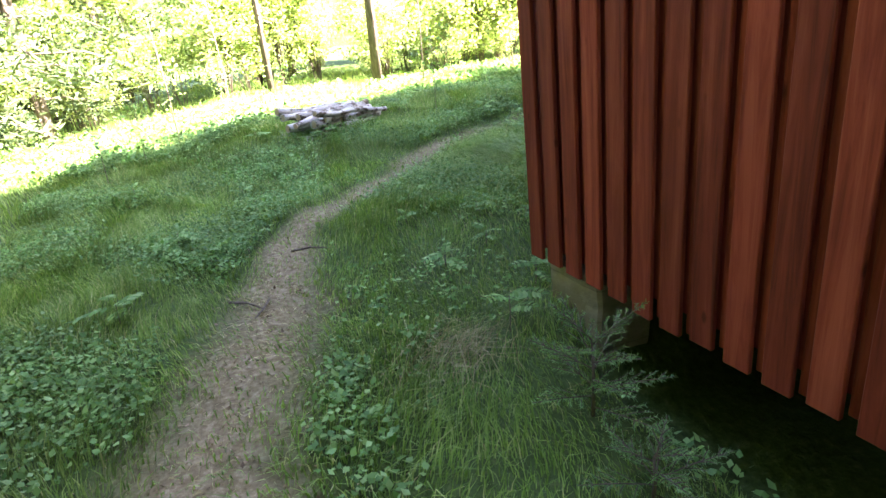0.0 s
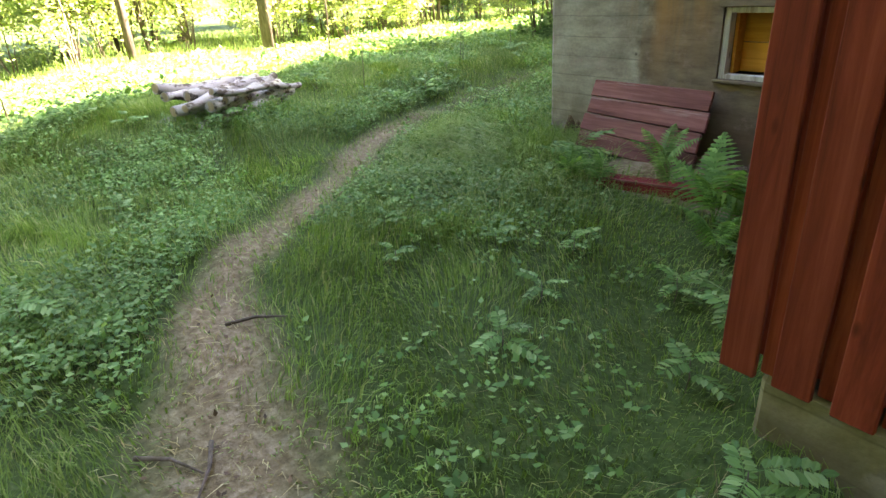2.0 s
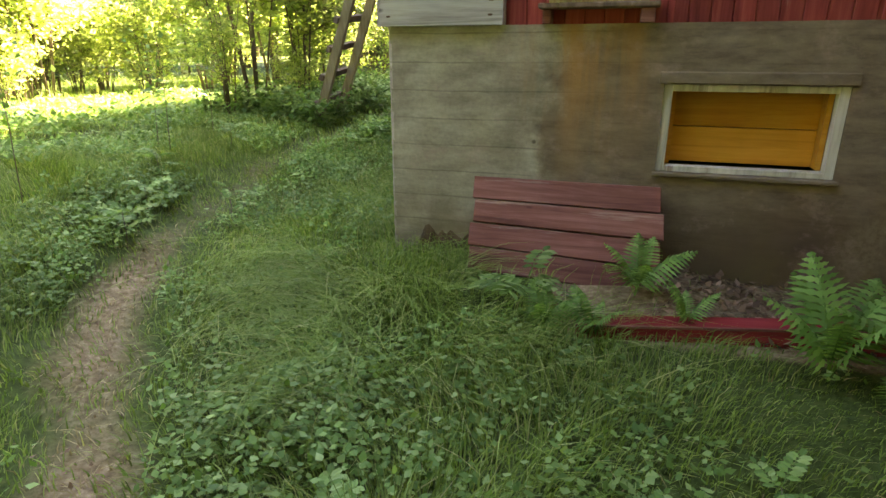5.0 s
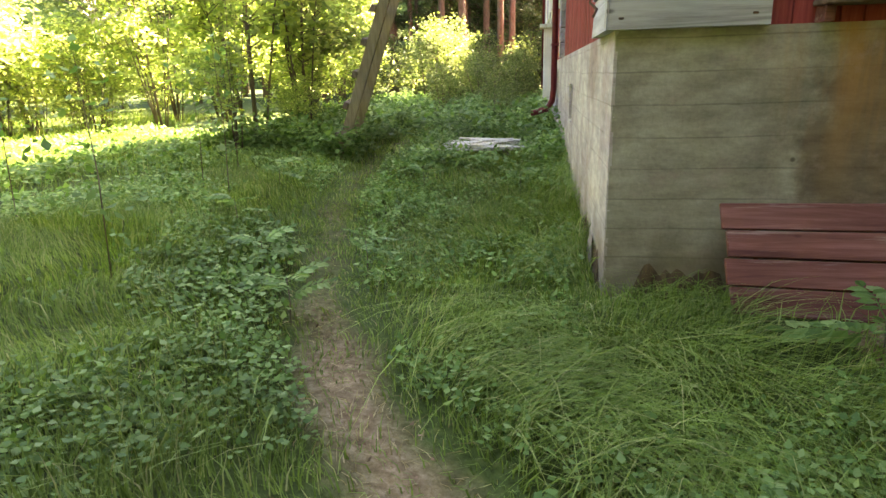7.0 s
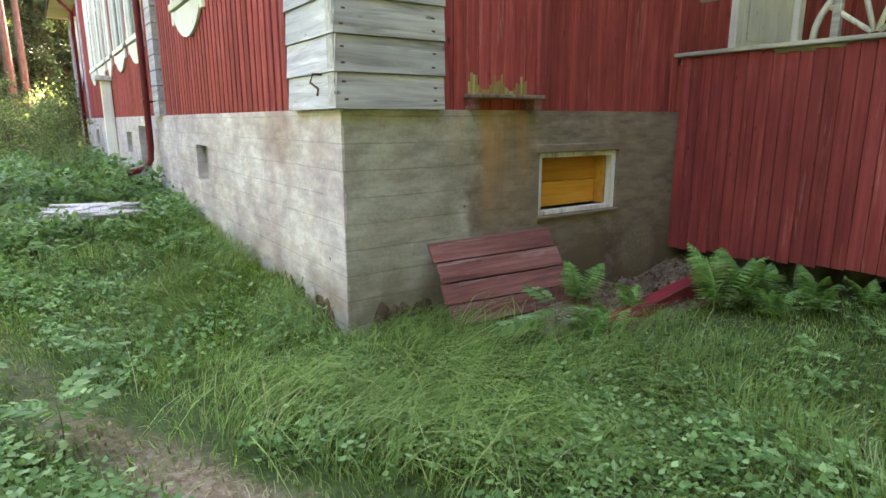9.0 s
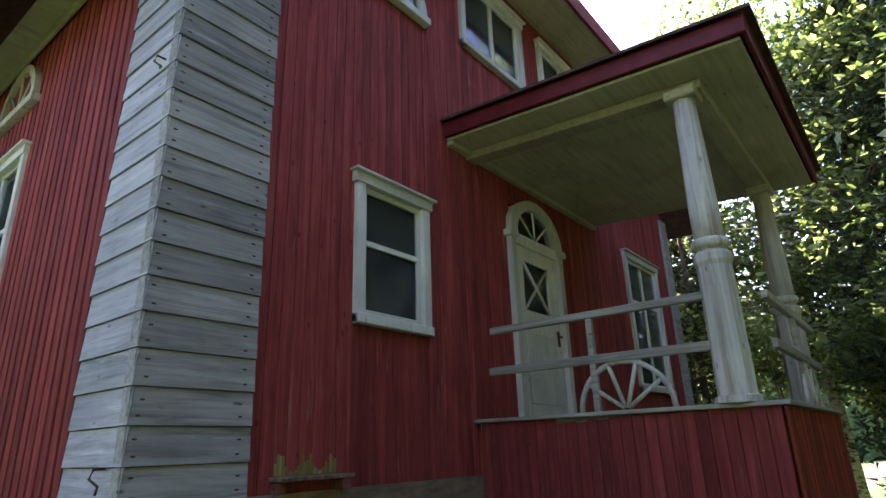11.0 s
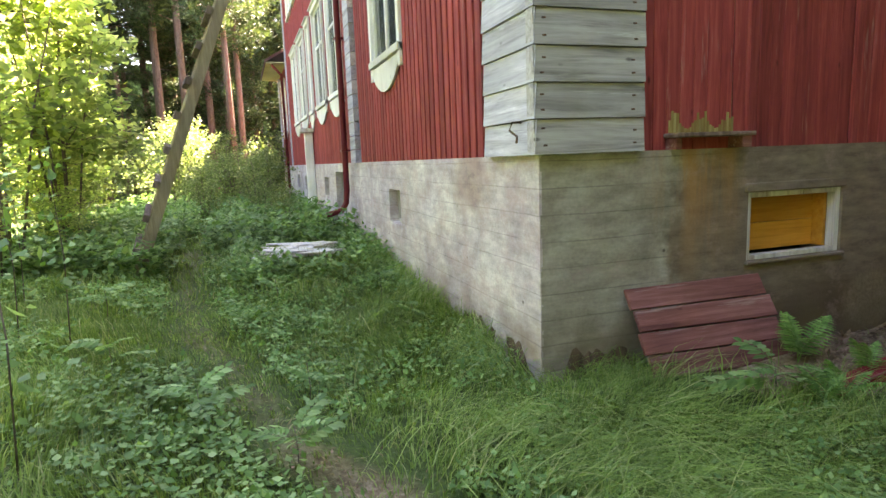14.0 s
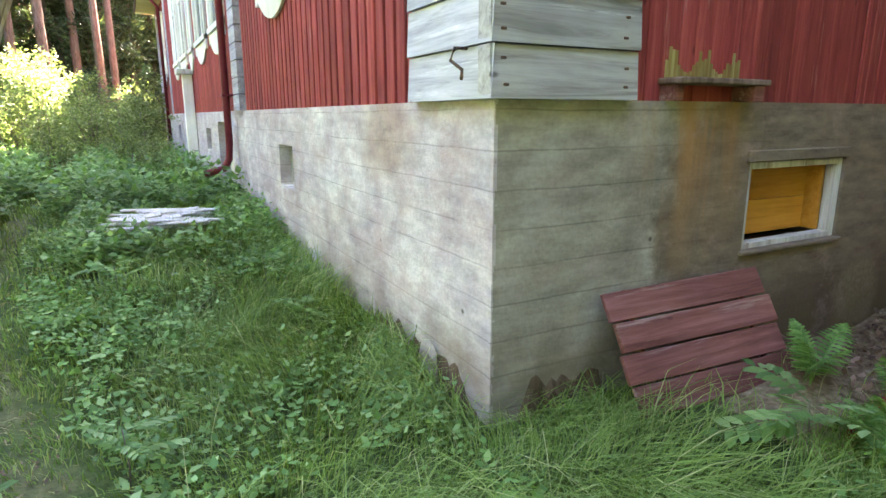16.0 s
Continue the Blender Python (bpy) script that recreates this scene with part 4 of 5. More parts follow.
railing("railing", pose(PX0 + 0.04, -0.12, 1.936, 0, 0, -90), 2.2, "weathered wooden railing with a half wheel ornament")
railing("railing", pose(PX0 + 0.34, PY + 0.04, 1.936), PX1 - PX0 - 0.68, "weathered wooden railing along the porch front")
proof = thing("porch_roof", "low porch roof with cream ceiling and dark red edge", "porch roof")
X0, X1, YF = 3.1, 7.0, -3.05
part("ceiling_boards", boxes(((X0 + 0.06, YF + 0.06, 4.9), (X1 - 0.06, 0.09, 4.93))), soffit_paint, proof, "cream painted ceiling boards")
part("beam", boxes(((PX0 + 0.04, PY + 0.14, 4.8), (PX0 + 0.24, 0.09, 4.898)), bevel=0.008), soffit_paint, proof)
part("beam", boxes(((PX0 + 0.242, PY + 0.14, 4.8), (PX1 - 0.04, PY + 0.36, 4.898)), bevel=0.008), soffit_paint, proof)
part("moulding", boxes(((X0 + 0.06, 0.0, 4.83), (X1 - 0.06, 0.088, 4.897)), bevel=0.012), soffit_paint, proof)
part("edge_board", boxes(((X0, YF, 4.93), (X0 + 0.04, 0.09, 5.1)), ((X0 + 0.04, YF, 4.93), (X1 - 0.04, YF + 0.04, 5.1)), ((X1 - 0.04, YF, 4.93), (X1, 0.09, 5.1)), bevel=0.006), dark_red_metal, proof)
bm = bmesh.new()
slab(bm, [(X0 - 0.06, YF - 0.06, 5.13), (X1 + 0.06, YF - 0.06, 5.13), (X1 - 1.2, 0.09, 5.62), (X0 + 1.2, 0.09, 5.62)], 0.03)
slab(bm, [(X0 - 0.06, 0.09, 5.13), (X0 - 0.06, YF - 0.06, 5.13), (X0 + 1.2, 0.09, 5.62)], 0.03)
slab(bm, [(X1 + 0.06, YF - 0.06, 5.13), (X1 + 0.06, 0.09, 5.13), (X1 - 1.2, 0.09, 5.62)], 0.03)
part("covering", bm, roof_mat, proof)

proof.matrix_basis = pose(0, -1.2, 4.95, 3.7, 0, 0) @ pose(0, 1.2, -4.95)

# ---- things by the wall ----
hatch = thing("wooden_hatch", "worn red plank hatch leaning on the foundation", "hatch", at=(0, 0, 0))
top_l, top_r, bot_l, bot_r = Vector((0.655, 0.01, 0.485)), Vector((1.8, 0.0, 0.488)), Vector((0.68, -0.28, -0.06)), Vector((1.85, -0.3, -0.1))
rng = random.Random(8)
nrm = (top_r - top_l).cross(bot_l - top_l).normalized()
if nrm.y > 0:
    nrm = -nrm
for i in range(4):
    f0, f1 = i / 4 + 0.008, (i + 1) / 4 - 0.008
    bm = bmesh.new()
    a = [top_l.lerp(bot_l, f0), top_r.lerp(bot_r, f0), top_r.lerp(bot_r, f1), top_l.lerp(bot_l, f1)]
    sh = (top_r - top_l).normalized() * rng.uniform(-0.012, 0.012)
    vs = [bm.verts.new(p + sh + nrm * 0.0) for p in a] + [bm.verts.new(p + sh + nrm * (0.026 + 0.004 * (i % 2))) for p in a]
    for q in ((0, 3, 2, 1), (4, 5, 6, 7), (0, 1, 5, 4), (1, 2, 6, 5), (2, 3, 7, 6), (3, 0, 4, 7)):
        bm.faces.new([vs[j] for j in q])
    bmesh.ops.recalc_face_normals(bm, faces=bm.faces[:])
    bmesh.ops.bevel(bm, geom=bm.edges[:], offset=0.004, segments=1, affect="EDGES")
    part("plank", bm, red_old, hatch)
for f in (0.14, 0.86):
    p0, p1 = top_l.lerp(top_r, f), bot_l.lerp(bot_r, f)
    bm = bmesh.new()
    tube(bm, [p0 - nrm * 0.016, p1 - nrm * 0.016], 0.015, 4)
    part("batten", bm, red_old, hatch)
beam = thing("red_beam", "long red painted wooden beam lying by the foundation", "beam")
bm = box(bmesh.new(), (0, -0.07, 0), (2.2, 0.07, 0.13), 0.01)
part("timber", bm, red_beam_mat, beam)
part("cap_strip", boxes(((0, -0.072, 0.118), (2.2, -0.06, 0.134)), bevel=0.003), red_old, beam, "worn reddish top edge")
beam.matrix_basis = pose(1.42, -0.86, -0.165, 0, -3, 8)
patch = thing("concrete_patch", "crumbled dark gap in the foundation at ground level", "patch")
part("stone", ragged_band(bmesh.new(), (0.19, 0.05, 0), (0.8, 0.05, 0), -0.25, 0.08, 0.12, (0, -1, 0), 5), rubble_mat, patch)
# thin pale strip added to draw the lit edge of the chipped corner
edge_strip = thing("mortar_edge", "chipped pale strip drawing the foundation corner's bright lit edge", "mortar")
bm = box(bmesh.new(), (0.044, 0.046, -0.2), (0.064, 0.066, Z0 - 0.003))
bmesh.ops.subdivide_edges(bm, edges=[e for e in bm.edges if abs(e.verts[0].co.z - e.verts[1].co.z) > 1], cuts=60)
for v in bm.verts:
    v.co += Vector((0.006, 0.006, 0)) * noise.noise(v.co * 23) + Vector((0.004, 0.004, 0))
part("mortar", bm, pale_concrete, edge_strip)


def ladder(foot, top, width):
    ob = thing("ladder", "long weathered wooden ladder leaning on the eave", "ladder")
    foot, top = Vector(foot), Vector(top)
    axis = (top - foot)
    length = axis.length
    side = Vector((-0.13, 0.99, 0)).normalized()
    side = (side - side.project(axis)).normalized()
    fwd = axis.normalized().cross(side)
    m = Matrix((side, fwd, axis.normalized())).transposed().to_4x4()
    m.translation = foot
    for s in (-1, 1):
        part("rail", boxes(((s * width / 2 - 0.045, -0.065, 0), (s * width / 2 + 0.045, 0.065, length)), bevel=0.008), ladder_wood, ob)
    n = int(length / 0.42)
    for i in range(n):
        z = 0.4 + i * 0.42
        part("rung", boxes(((-width / 2 - 0.07, 0.067, z), (width / 2 + 0.07, 0.135, z + 0.09)), bevel=0.006), bark, ob)
    ob.matrix_basis = m
    return ob


ladder((-3.1, 4.9, 0.05), (-0.66, 4.7, 6.35), 0.95)

slabs = thing("board_pile", "low heap of broken pale boards in the weeds", "board pile", at=(-1.08, 4.95, float(land(-1.08, 4.95))))
rng = random.Random(2)
for i in range(24):
    length, wide = rng.uniform(0.18, 0.5), rng.uniform(0.05, 0.09)
    b = part("plank", boxes(((-length, -wide, 0), (length, wide, 0.022)), bevel=0.006), pale_slab, slabs)
    b.matrix_basis = pose(rng.uniform(-0.28, 0.28), -0.45 + 0.9 * (i % 12) / 11, 0.15 + 0.028 * (i // 12) + 0.012 * (i % 2), rng.uniform(-5, 5), rng.uniform(-5, 5), rng.uniform(-28, 28))
for x in (-0.38, 0.3):
    part("bearer", boxes(((x, -0.5, -0.04), (x + 0.1, 0.5, 0.15)), bevel=0.006), bark, slabs)

rng = random.Random(11)
for i in range(27):
    row, col = (0, i) if i < 11 else ((1, i - 11) if i < 20 else (2, i - 20))
    length, rad = rng.uniform(0.5, 1.7), rng.uniform(0.035, 0.075)
    lg = thing("log", "old grey bark covered log in a low pile", "log", "log pile")
    n = 7
    pts = [(-length / 2 + length * k / n, 0.035 * math.sin(0.9 * k + i), 0.02 * math.cos(1.3 * k + i)) for k in range(n + 1)]
    part("trunk", tube(bmesh.new(), pts, [rad * rng.uniform(0.75, 1.15) for _ in pts], 9), log_bark, lg)
    for s in (pts[0], pts[-1]):
        e = part("cut_end", tube(bmesh.new(), [(s[0] - 0.004, s[1], s[2]), (s[0] + 0.004, s[1], s[2])], rad * 0.8, 9), log_end_mat, lg)
    a = math.atan2(1.9, -1.25)
    off = (col - 5 + 0.7 * row) * 0.075
    cx, cy = -3.0 - 0.83 * off, -2.2 - 0.55 * off
    lg.matrix_basis = pose(cx + rng.uniform(-0.12, 0.12), cy + rng.uniform(-0.25, 0.25), float(land(cx, cy)) + 0.05 + 0.1 * row, 0, rng.uniform(-7, 7), math.degrees(a) + rng.uniform(-13, 13))


# ---- plants ----
RNG = np.random.default_rng(4)


def leaves(points, size, up=0.5, width=0.55, rng=RNG):
    """Vertices and faces of pointed leaves, each of four corners, at the points."""
    n = len(points)
    d = rng.normal(size=(n, 3))
    d[:, 2] = d[:, 2] * 0.5 + 0.1
    d /= np.linalg.norm(d, axis=1)[:, None]
    nrm = rng.normal(size=(n, 3)) * (1 - up) + np.array([0, 0, up * 2])
    s = np.cross(d, nrm)
    s /= np.linalg.norm(s, axis=1)[:, None] + 1e-9
    ln = (size * rng.uniform(0.6, 1.35, n))[:, None]
    a, b = points, points + d * ln
    mid = points + d * ln * 0.45
    drop = np.array([0, 0, -1]) * ln * 0.08
    v = np.stack([a, mid - s * ln * width * 0.5 + drop, b, mid + s * ln * width * 0.5 + drop], 1).reshape(-1, 3)
    f = np.arange(4 * n).reshape(-1, 4)
    return v, f


def fast_mesh(name, verts, faces, material, smooth=False):
    """A mesh of quads or triangles straight from arrays."""
    me = bpy.data.meshes.new(name)
    verts, faces = np.asarray(verts, np.float32), np.asarray(faces, np.int32)
    k = faces.shape[1]
    me.vertices.add(len(verts))
    me.vertices.foreach_set("co", verts.reshape(-1))
    me.loops.add(faces.size)
    me.loops.foreach_set("vertex_index", faces.reshape(-1))
    me.polygons.add(len(faces))
    me.polygons.foreach_set("loop_start", np.arange(0, faces.size, k, dtype=np.int32))
    me.polygons.foreach_set("loop_total", np.full(len(faces), k, np.int32))
    me.materials.append(material)
    me.update()
    me.validate()
    return me


def blades(name, x, y, height, lean, width, material, label, flow=None, rng=RNG, tall=False):
    """Curved grass blades as one sheet of thin strips."""
    n = len(x)
    base = np.stack([x, y, land(x, y) - 0.01], 1)
    a = (2.6 * np.sin(1.9 * x + 1.2 * np.sin(2.3 * y)) + 2.2 * np.cos(2.7 * y - x) if flow is None else flow + 1.1 * np.sin(3.1 * x + 2 * y)) + rng.normal(0, 0.75, n)
    dirs = np.stack([np.cos(a), np.sin(a), np.zeros(n)], 1)
    side = np.stack([-np.sin(a), np.cos(a), np.zeros(n)], 1)
    tw = rng.uniform(-1, 1, n)[:, None]
    side = side * np.cos(tw) + dirs * np.sin(tw)
    h, l, w = height[:, None], (lean * height)[:, None], width[:, None]
    up = np.array([0, 0, 1.0])
    p1 = base + dirs * l * 0.25 + up * h * 0.55
    p2 = base + dirs * l * 1.0 + up * h * (1 - 0.25 * np.minimum(lean, 1.6)[:, None])
    v = np.stack([base - side * w, base + side * w, p1 + side * w * 0.8, p1 - side * w * 0.8, p2 + side * w * 0.12, p2 - side * w * 0.12], 1).reshape(-1, 3)
    if tall:
        rows = []
        for t, k in ((0.0, 1.0), (0.4, 0.95), (0.72, 0.7), (1.0, 0.1)):
            p = base + dirs * l * t ** 1.9 + up * h * (t - 0.3 * np.minimum(lean, 2.2)[:, None] * t ** 2.6)
            rows += [p - side * w * k, p + side * w * k]
        v = np.stack(rows, 1).reshape(-1, 3)
        i = np.arange(n)[:, None] * 8
        f = np.concatenate([i + [0, 1, 3, 2], i + [2, 3, 5, 4], i + [4, 5, 7, 6]], 1).reshape(-1, 4)
        return tagged(new(name, fast_mesh(name, v, f, material)), label, "grass", kind="stuff")
    i = np.arange(n)[:, None] * 6
    f = np.concatenate([i + [0, 1, 2, 3], i + [3, 2, 4, 5]], 1).reshape(-1, 4)
    ob = new(name, fast_mesh(name, v, f, material))
    return tagged(ob, label, "grass", kind="stuff")


def outside(x, y):
    """True where plants may grow: not in the house, nor under the porch."""
    return ~((x > 0.02) & (y > 0.02)) & ~((x > 3.55) & (y > -2.6)) & ~((x > 4.1) & (y > -2.78)) & ~((x > 1.2) & (x < 3.5) & (y > -0.75) & (RNG.uniform(size=len(x)) < 0.85))


def scatter(n, x0, x1, y0, y1):
    x, y = RNG.uniform(x0, x1, n), RNG.uniform(y0, y1, n)
    ok = outside(x, y)
    return x[ok], y[ok]


def patchy(x, y, s, seed=0.0):
    return 0.5 + 0.25 * (np.sin(s * x + 1.3 * np.sin(s * 0.7 * y + seed)) + np.sin(s * 1.1 * y + 1.7 * np.sin(s * 0.6 * x - seed)))


# lawn of fine blades
for x0, x1, y0, y1, n in ((-4.5, 6.5, -6.2, 3.0, 215000), (-9, -4.5, -9, 8, 30000), (-4.5, 0.1, 3.0, 13, 28000), (-4.5, 8, -9, -6.2, 10000), (-18, -9, -14, 14, 22000)):
    x, y = scatter(n, x0, x1, y0, y1)
    d = path_distance(x, y)
    keep = RNG.uniform(size=len(x)) < np.clip((d - 0.3 * path_half(x)) / 0.34, (0.32 + 0.6 * step((y + 0.6) / 1.5)) * (0.25 + 1.5 * patchy(x, y, 8.5, 2.0)), 1)
    keep &= ~((x > 0.75) & (x < 3.7) & (y > -0.85 - 0.15 * np.sin(3 * x))) | (RNG.uniform(size=len(x)) < 0.22)
    x, y, d = x[keep], y[keep], d[keep]
    h = (0.045 + 0.07 * patchy(x, y, 1.9) + 0.06 * patchy(x, y, 6.3, 1.0)) * np.clip(0.35 + d, 0.4, 1.1) * RNG.uniform(0.6, 1.5, len(x))
    nook = step((x - 1.3) / 1.2) * step((y + 3.9) / 1.0)
    h = h * (1 - 0.5 * nook)
    far = 1.6 if n < 30000 else 1.0
    blades("grass", x, y, h * far, RNG.uniform(0.2, 1.15, len(x)), RNG.uniform(0.002, 0.004, len(x)) * far * (1 - 0.35 * nook), grass_mat, "fine green lawn grass, uncut")
# tall bowed grass by the corner and along the walls
x, y = scatter(46000, -1.9, 3.3, -3.0, 0.1)
w = np.exp(-((x - 0.1) / 0.95) ** 2 - ((y + 0.95) / 0.75) ** 2) * (0.35 + 0.9 * patchy(x, y, 7.0))
keep = (RNG.uniform(size=len(x)) < w) & (path_distance(x, y) > 0.3) & ((x < 0.7) | (y < -0.85))
x, y = x[keep], y[keep]
blades("grass", x, y, RNG.uniform(0.16, 0.42, len(x)), RNG.uniform(0.9, 2.1, len(x)), RNG.uniform(0.0016, 0.0034, len(x)), grass_mat, "tall soft grass bowed over by the foundation", flow=np.full(len(x), -0.9), tall=True)
x, y = scatter(9000, -1.4, 0.1, 0.0, 6)
keep = (RNG.uniform(size=len(x)) < np.exp(x / 0.7)) & (path_distance(x, y) > 0.3) & ~((x < -0.5) & (y > 4.2) & (y < 5.6))
x, y = x[keep], y[keep]
blades("grass", x, y, RNG.uniform(0.15, 0.38, len(x)), RNG.uniform(0.5, 1.9, len(x)), RNG.uniform(0.002, 0.004, len(x)), grass_mat, "tall grass along the side wall", tall=True)
x, y = scatter(60000, -3.0, 6.6, -6.0, 5)
d = path_distance(x, y)
keep = RNG.uniform(size=len(x)) < np.exp(-(d / (1.15 * path_half(x))) ** 2) * (0.95 - 0.6 * step((y + 0.8) / 1.5)) + 0.05
x, y = x[keep], y[keep]
blades("dry_grass", x, y, RNG.uniform(0.015, 0.055, len(x)), RNG.uniform(0.8, 2.8, len(x)), RNG.uniform(0.0016, 0.004, len(x)), straw_mat, "dry straw and litter along the trodden path")


x, y = RNG.normal(3.7, 0.17, 320), RNG.normal(-3.45, 0.13, 320)
blades("dry_grass", x, y, RNG.uniform(0.06, 0.2, len(x)), RNG.uniform(0.5, 2.5, len(x)), RNG.uniform(0.0015, 0.003, len(x)), straw_mat, "withered brown tuft of grass near the porch")


x, y = scatter(26000, -3.0, 6.6, -6.0, 1.0)
keep = RNG.uniform(size=len(x)) < 0.5 * np.exp(-(path_distance(x, y) / path_half(x)) ** 2) * patchy(x, y, 5.0, 3.0)
x, y = x[keep], y[keep]
v, f = leaves(np.stack([x, y, land(x, y) + RNG.uniform(0.004, 0.02, len(x))], 1), 0.026, 0.85, 0.6)
tagged(new("leaf_litter", fast_mesh("leaf_litter", v, f, dead_leaf)), "small dry leaves and bark bits on the path", "leaf litter", kind="stuff")


# low broad-leaved weeds
def weeds(n, x0, x1, y0, y1, size, seed, label, bias, tall=0.2):
    x, y = scatter(n, x0, x1, y0, y1)
    d = path_distance(x, y)
    keep = (RNG.uniform(size=len(x)) < np.clip(patchy(x, y, 2.6, seed) * 1.5 - bias, 0, 1)) & (d > path_half(x) + 0.06)
    keep &= ~((x > -1.6) & (x < -0.5) & (y > 4.2) & (y < 5.65)) & ((x < 2.0) | (y < -3.9) | (RNG.uniform(size=len(x)) < 0.14))
    x, y = x[keep], y[keep]
    m = 6
    px = np.repeat(x, m) + RNG.normal(0, size * 0.8, len(x) * m)
    py = np.repeat(y, m) + RNG.normal(0, size * 0.8, len(x) * m)
    hz = land(px, py) + np.repeat(RNG.uniform(0.04, tall, len(x)), m) * RNG.uniform(0.5, 1.1, len(px))
    v, f = leaves(np.stack([px, py, hz], 1), size, 0.75, 0.7)
    tagged(new("weeds", fast_mesh("weeds", v, f, weed_mat)), label, "weeds", kind="stuff")


weeds(28000, -4.5, 5.5, -6.2, -1.0, 0.036, 0.0, "low green broad-leaved weeds in the grass", 0.45)
weeds(13000, -4.5, -0.1, -1.0, 7.0, 0.042, 2.0, "low green weeds beside the path", 0.35)
weeds(4500, -9, -4.5, -9, 8, 0.09, 1.0, "weeds at the edge of the wood", 0.2)
weeds(5000, -4.5, 0.0, 6.0, 16, 0.11, 3.0, "rank weeds and brambles along the house", -0.1, 0.55)
weeds(2600, -1.9, 0.0, 3.3, 7.0, 0.07, 5.0, "brambles round the pile of boards", 0.1, 0.32)
weeds(3200, -4.8, -2.6, 4.0, 9.0, 0.09, 6.0, "nettles and raspberry canes at the ladder's foot", -0.1, 0.5)
weeds(2500, -7.5, -3.6, -8.0, -2.6, 0.07, 7.0, "bilberry scrub before the wood", 0.1, 0.3)


def tree_parts(ob, trunk_pts, radii, bark_material, crown_pts, leaf_size, leaf_material, limbs, up=0.4, width=0.55, rng=RNG):
    part("trunk", tube(bmesh.new(), trunk_pts, radii, 7), bark_material, ob)
    bm = bmesh.new()
    for a, b, r in limbs:
        mid = (Vector(a) + Vector(b)) / 2 + Vector((0, 0, 0.1 * (Vector(b) - Vector(a)).length))
        tube(bm, [a, mid, b], [r, r * 0.7, r * 0.25], 5)
    if limbs:
        tagged(part("branchwork", bm, bark_material, ob), kind="stuff")
    v, f = leaves(crown_pts, leaf_size, up, width, rng)
    if width < 0.3:
        v = v.reshape(-1, 4, 3)[:, 1:].reshape(-1, 3)
        f = np.arange(len(v)).reshape(-1, 3)
    crown = new("crown", fast_mesh("crown", v, f, leaf_material))
    crown.parent = ob


def broadleaf(name, label, height, spread, n, size, material, bark_material, seed, stems=1, low=0.2, thick=0.03):
    """A leafy tree or bush: limbs from the stems, leaves in clumps round the limbs' ends."""
    rng = np.random.default_rng(seed)
    ob = thing(name, label, "tree" if height > 2.5 else "shrub", "leafy trees")
    limbs, centres = [], []
    top = (rng.normal(0, 0.05) * height, rng.normal(0, 0.05) * height, height)
    trunk = [(0, 0, -0.15), (top[0] * 0.3, top[1] * 0.3, height * 0.4), (top[0] * 0.8, top[1] * 0.8, height * 0.8), top]
    k = int(22 + height * 3)
    for i in range(k):
        f = rng.uniform(low, 0.98)
        a = rng.uniform(0, 2 * np.pi)
        reach = spread * (1 - 0.6 * abs(f - 0.5)) * rng.uniform(0.35, 1.0) * (1.1 - 0.6 * max(0, f - 0.6) / 0.4)
        base = (top[0] * f, top[1] * f, height * f * 0.92)
        tip = (base[0] + reach * math.cos(a), base[1] + reach * math.sin(a), base[2] + reach * rng.uniform(0.1, 0.7))
        limbs.append((base, tip, thick * 0.35))
        for g in (0.45, 0.7, 0.9, 1.0):
            centres.append([base[j] + (tip[j] - base[j]) * g for j in range(3)])
    for s in range(stems - 1):
        a = rng.uniform(0, 2 * np.pi)
        r = spread * 0.6
        tip = (r * math.cos(a), r * math.sin(a), height * rng.uniform(0.6, 0.95))
        limbs.append(((0.1 * math.cos(a), 0.1 * math.sin(a), 0), tip, thick * 0.6))
        for g in (0.4, 0.6, 0.75, 0.9, 1.0):
            centres.append([tip[0] * g, tip[1] * g, tip[2] * g])
    c = np.array(centres)
    pick = rng.integers(0, len(c), n)
    pts = c[pick] + rng.normal(0, 1, (n, 3)) * np.array([1, 1, 0.7]) * spread * 0.13
    tree_parts(ob, trunk, [thick, thick * 0.8, thick * 0.45, thick * 0.15], bark_material, pts, size, material, limbs, 0.45, 0.62, rng)
    return ob


def conifer(name, label, height, spread, n, material, bark_material, seed, low, thick, droop, size):
    """A pine or spruce: a tall trunk, whorls of limbs, needle sprays along the limbs."""
    rng = np.random.default_rng(seed)
    ob = thing(name, label, "tree", "conifers")
    limbs, pts = [], []
    k = int((1 - low) * height * 4)
    per = max(1, n // k)
    for i in range(k):
        f = low + (1 - low) * (i + rng.uniform(0, 1)) / k
        a = rng.uniform(0, 2 * np.pi)
        reach = spread * rng.uniform(0.5, 1.0) * (min(1, 2.2 * (1 - f) + 0.12))
        base = (0, 0, height * f)
        tip = (reach * math.cos(a), reach * math.sin(a), height * f + reach * droop)
        limbs.append((base, tip, thick * 0.16))
        g = rng.uniform(0.25, 1.0, per)[:, None]
        q = np.array(base) + (np.array(tip) - np.array(base)) * g
        pts.append(q + rng.normal(0, 1, (per, 3)) * np.array([0.16, 0.16, 0.1]) * (0.4 + reach * 0.5))
    tree_parts(ob, [(0, 0, -0.2), (0.05, 0, height * 0.5), (0, 0, height)], [thick, thick * 0.7, thick * 0.1], bark_material, np.concatenate(pts), size, material, limbs, 0.3, 0.16, rng)
    return ob


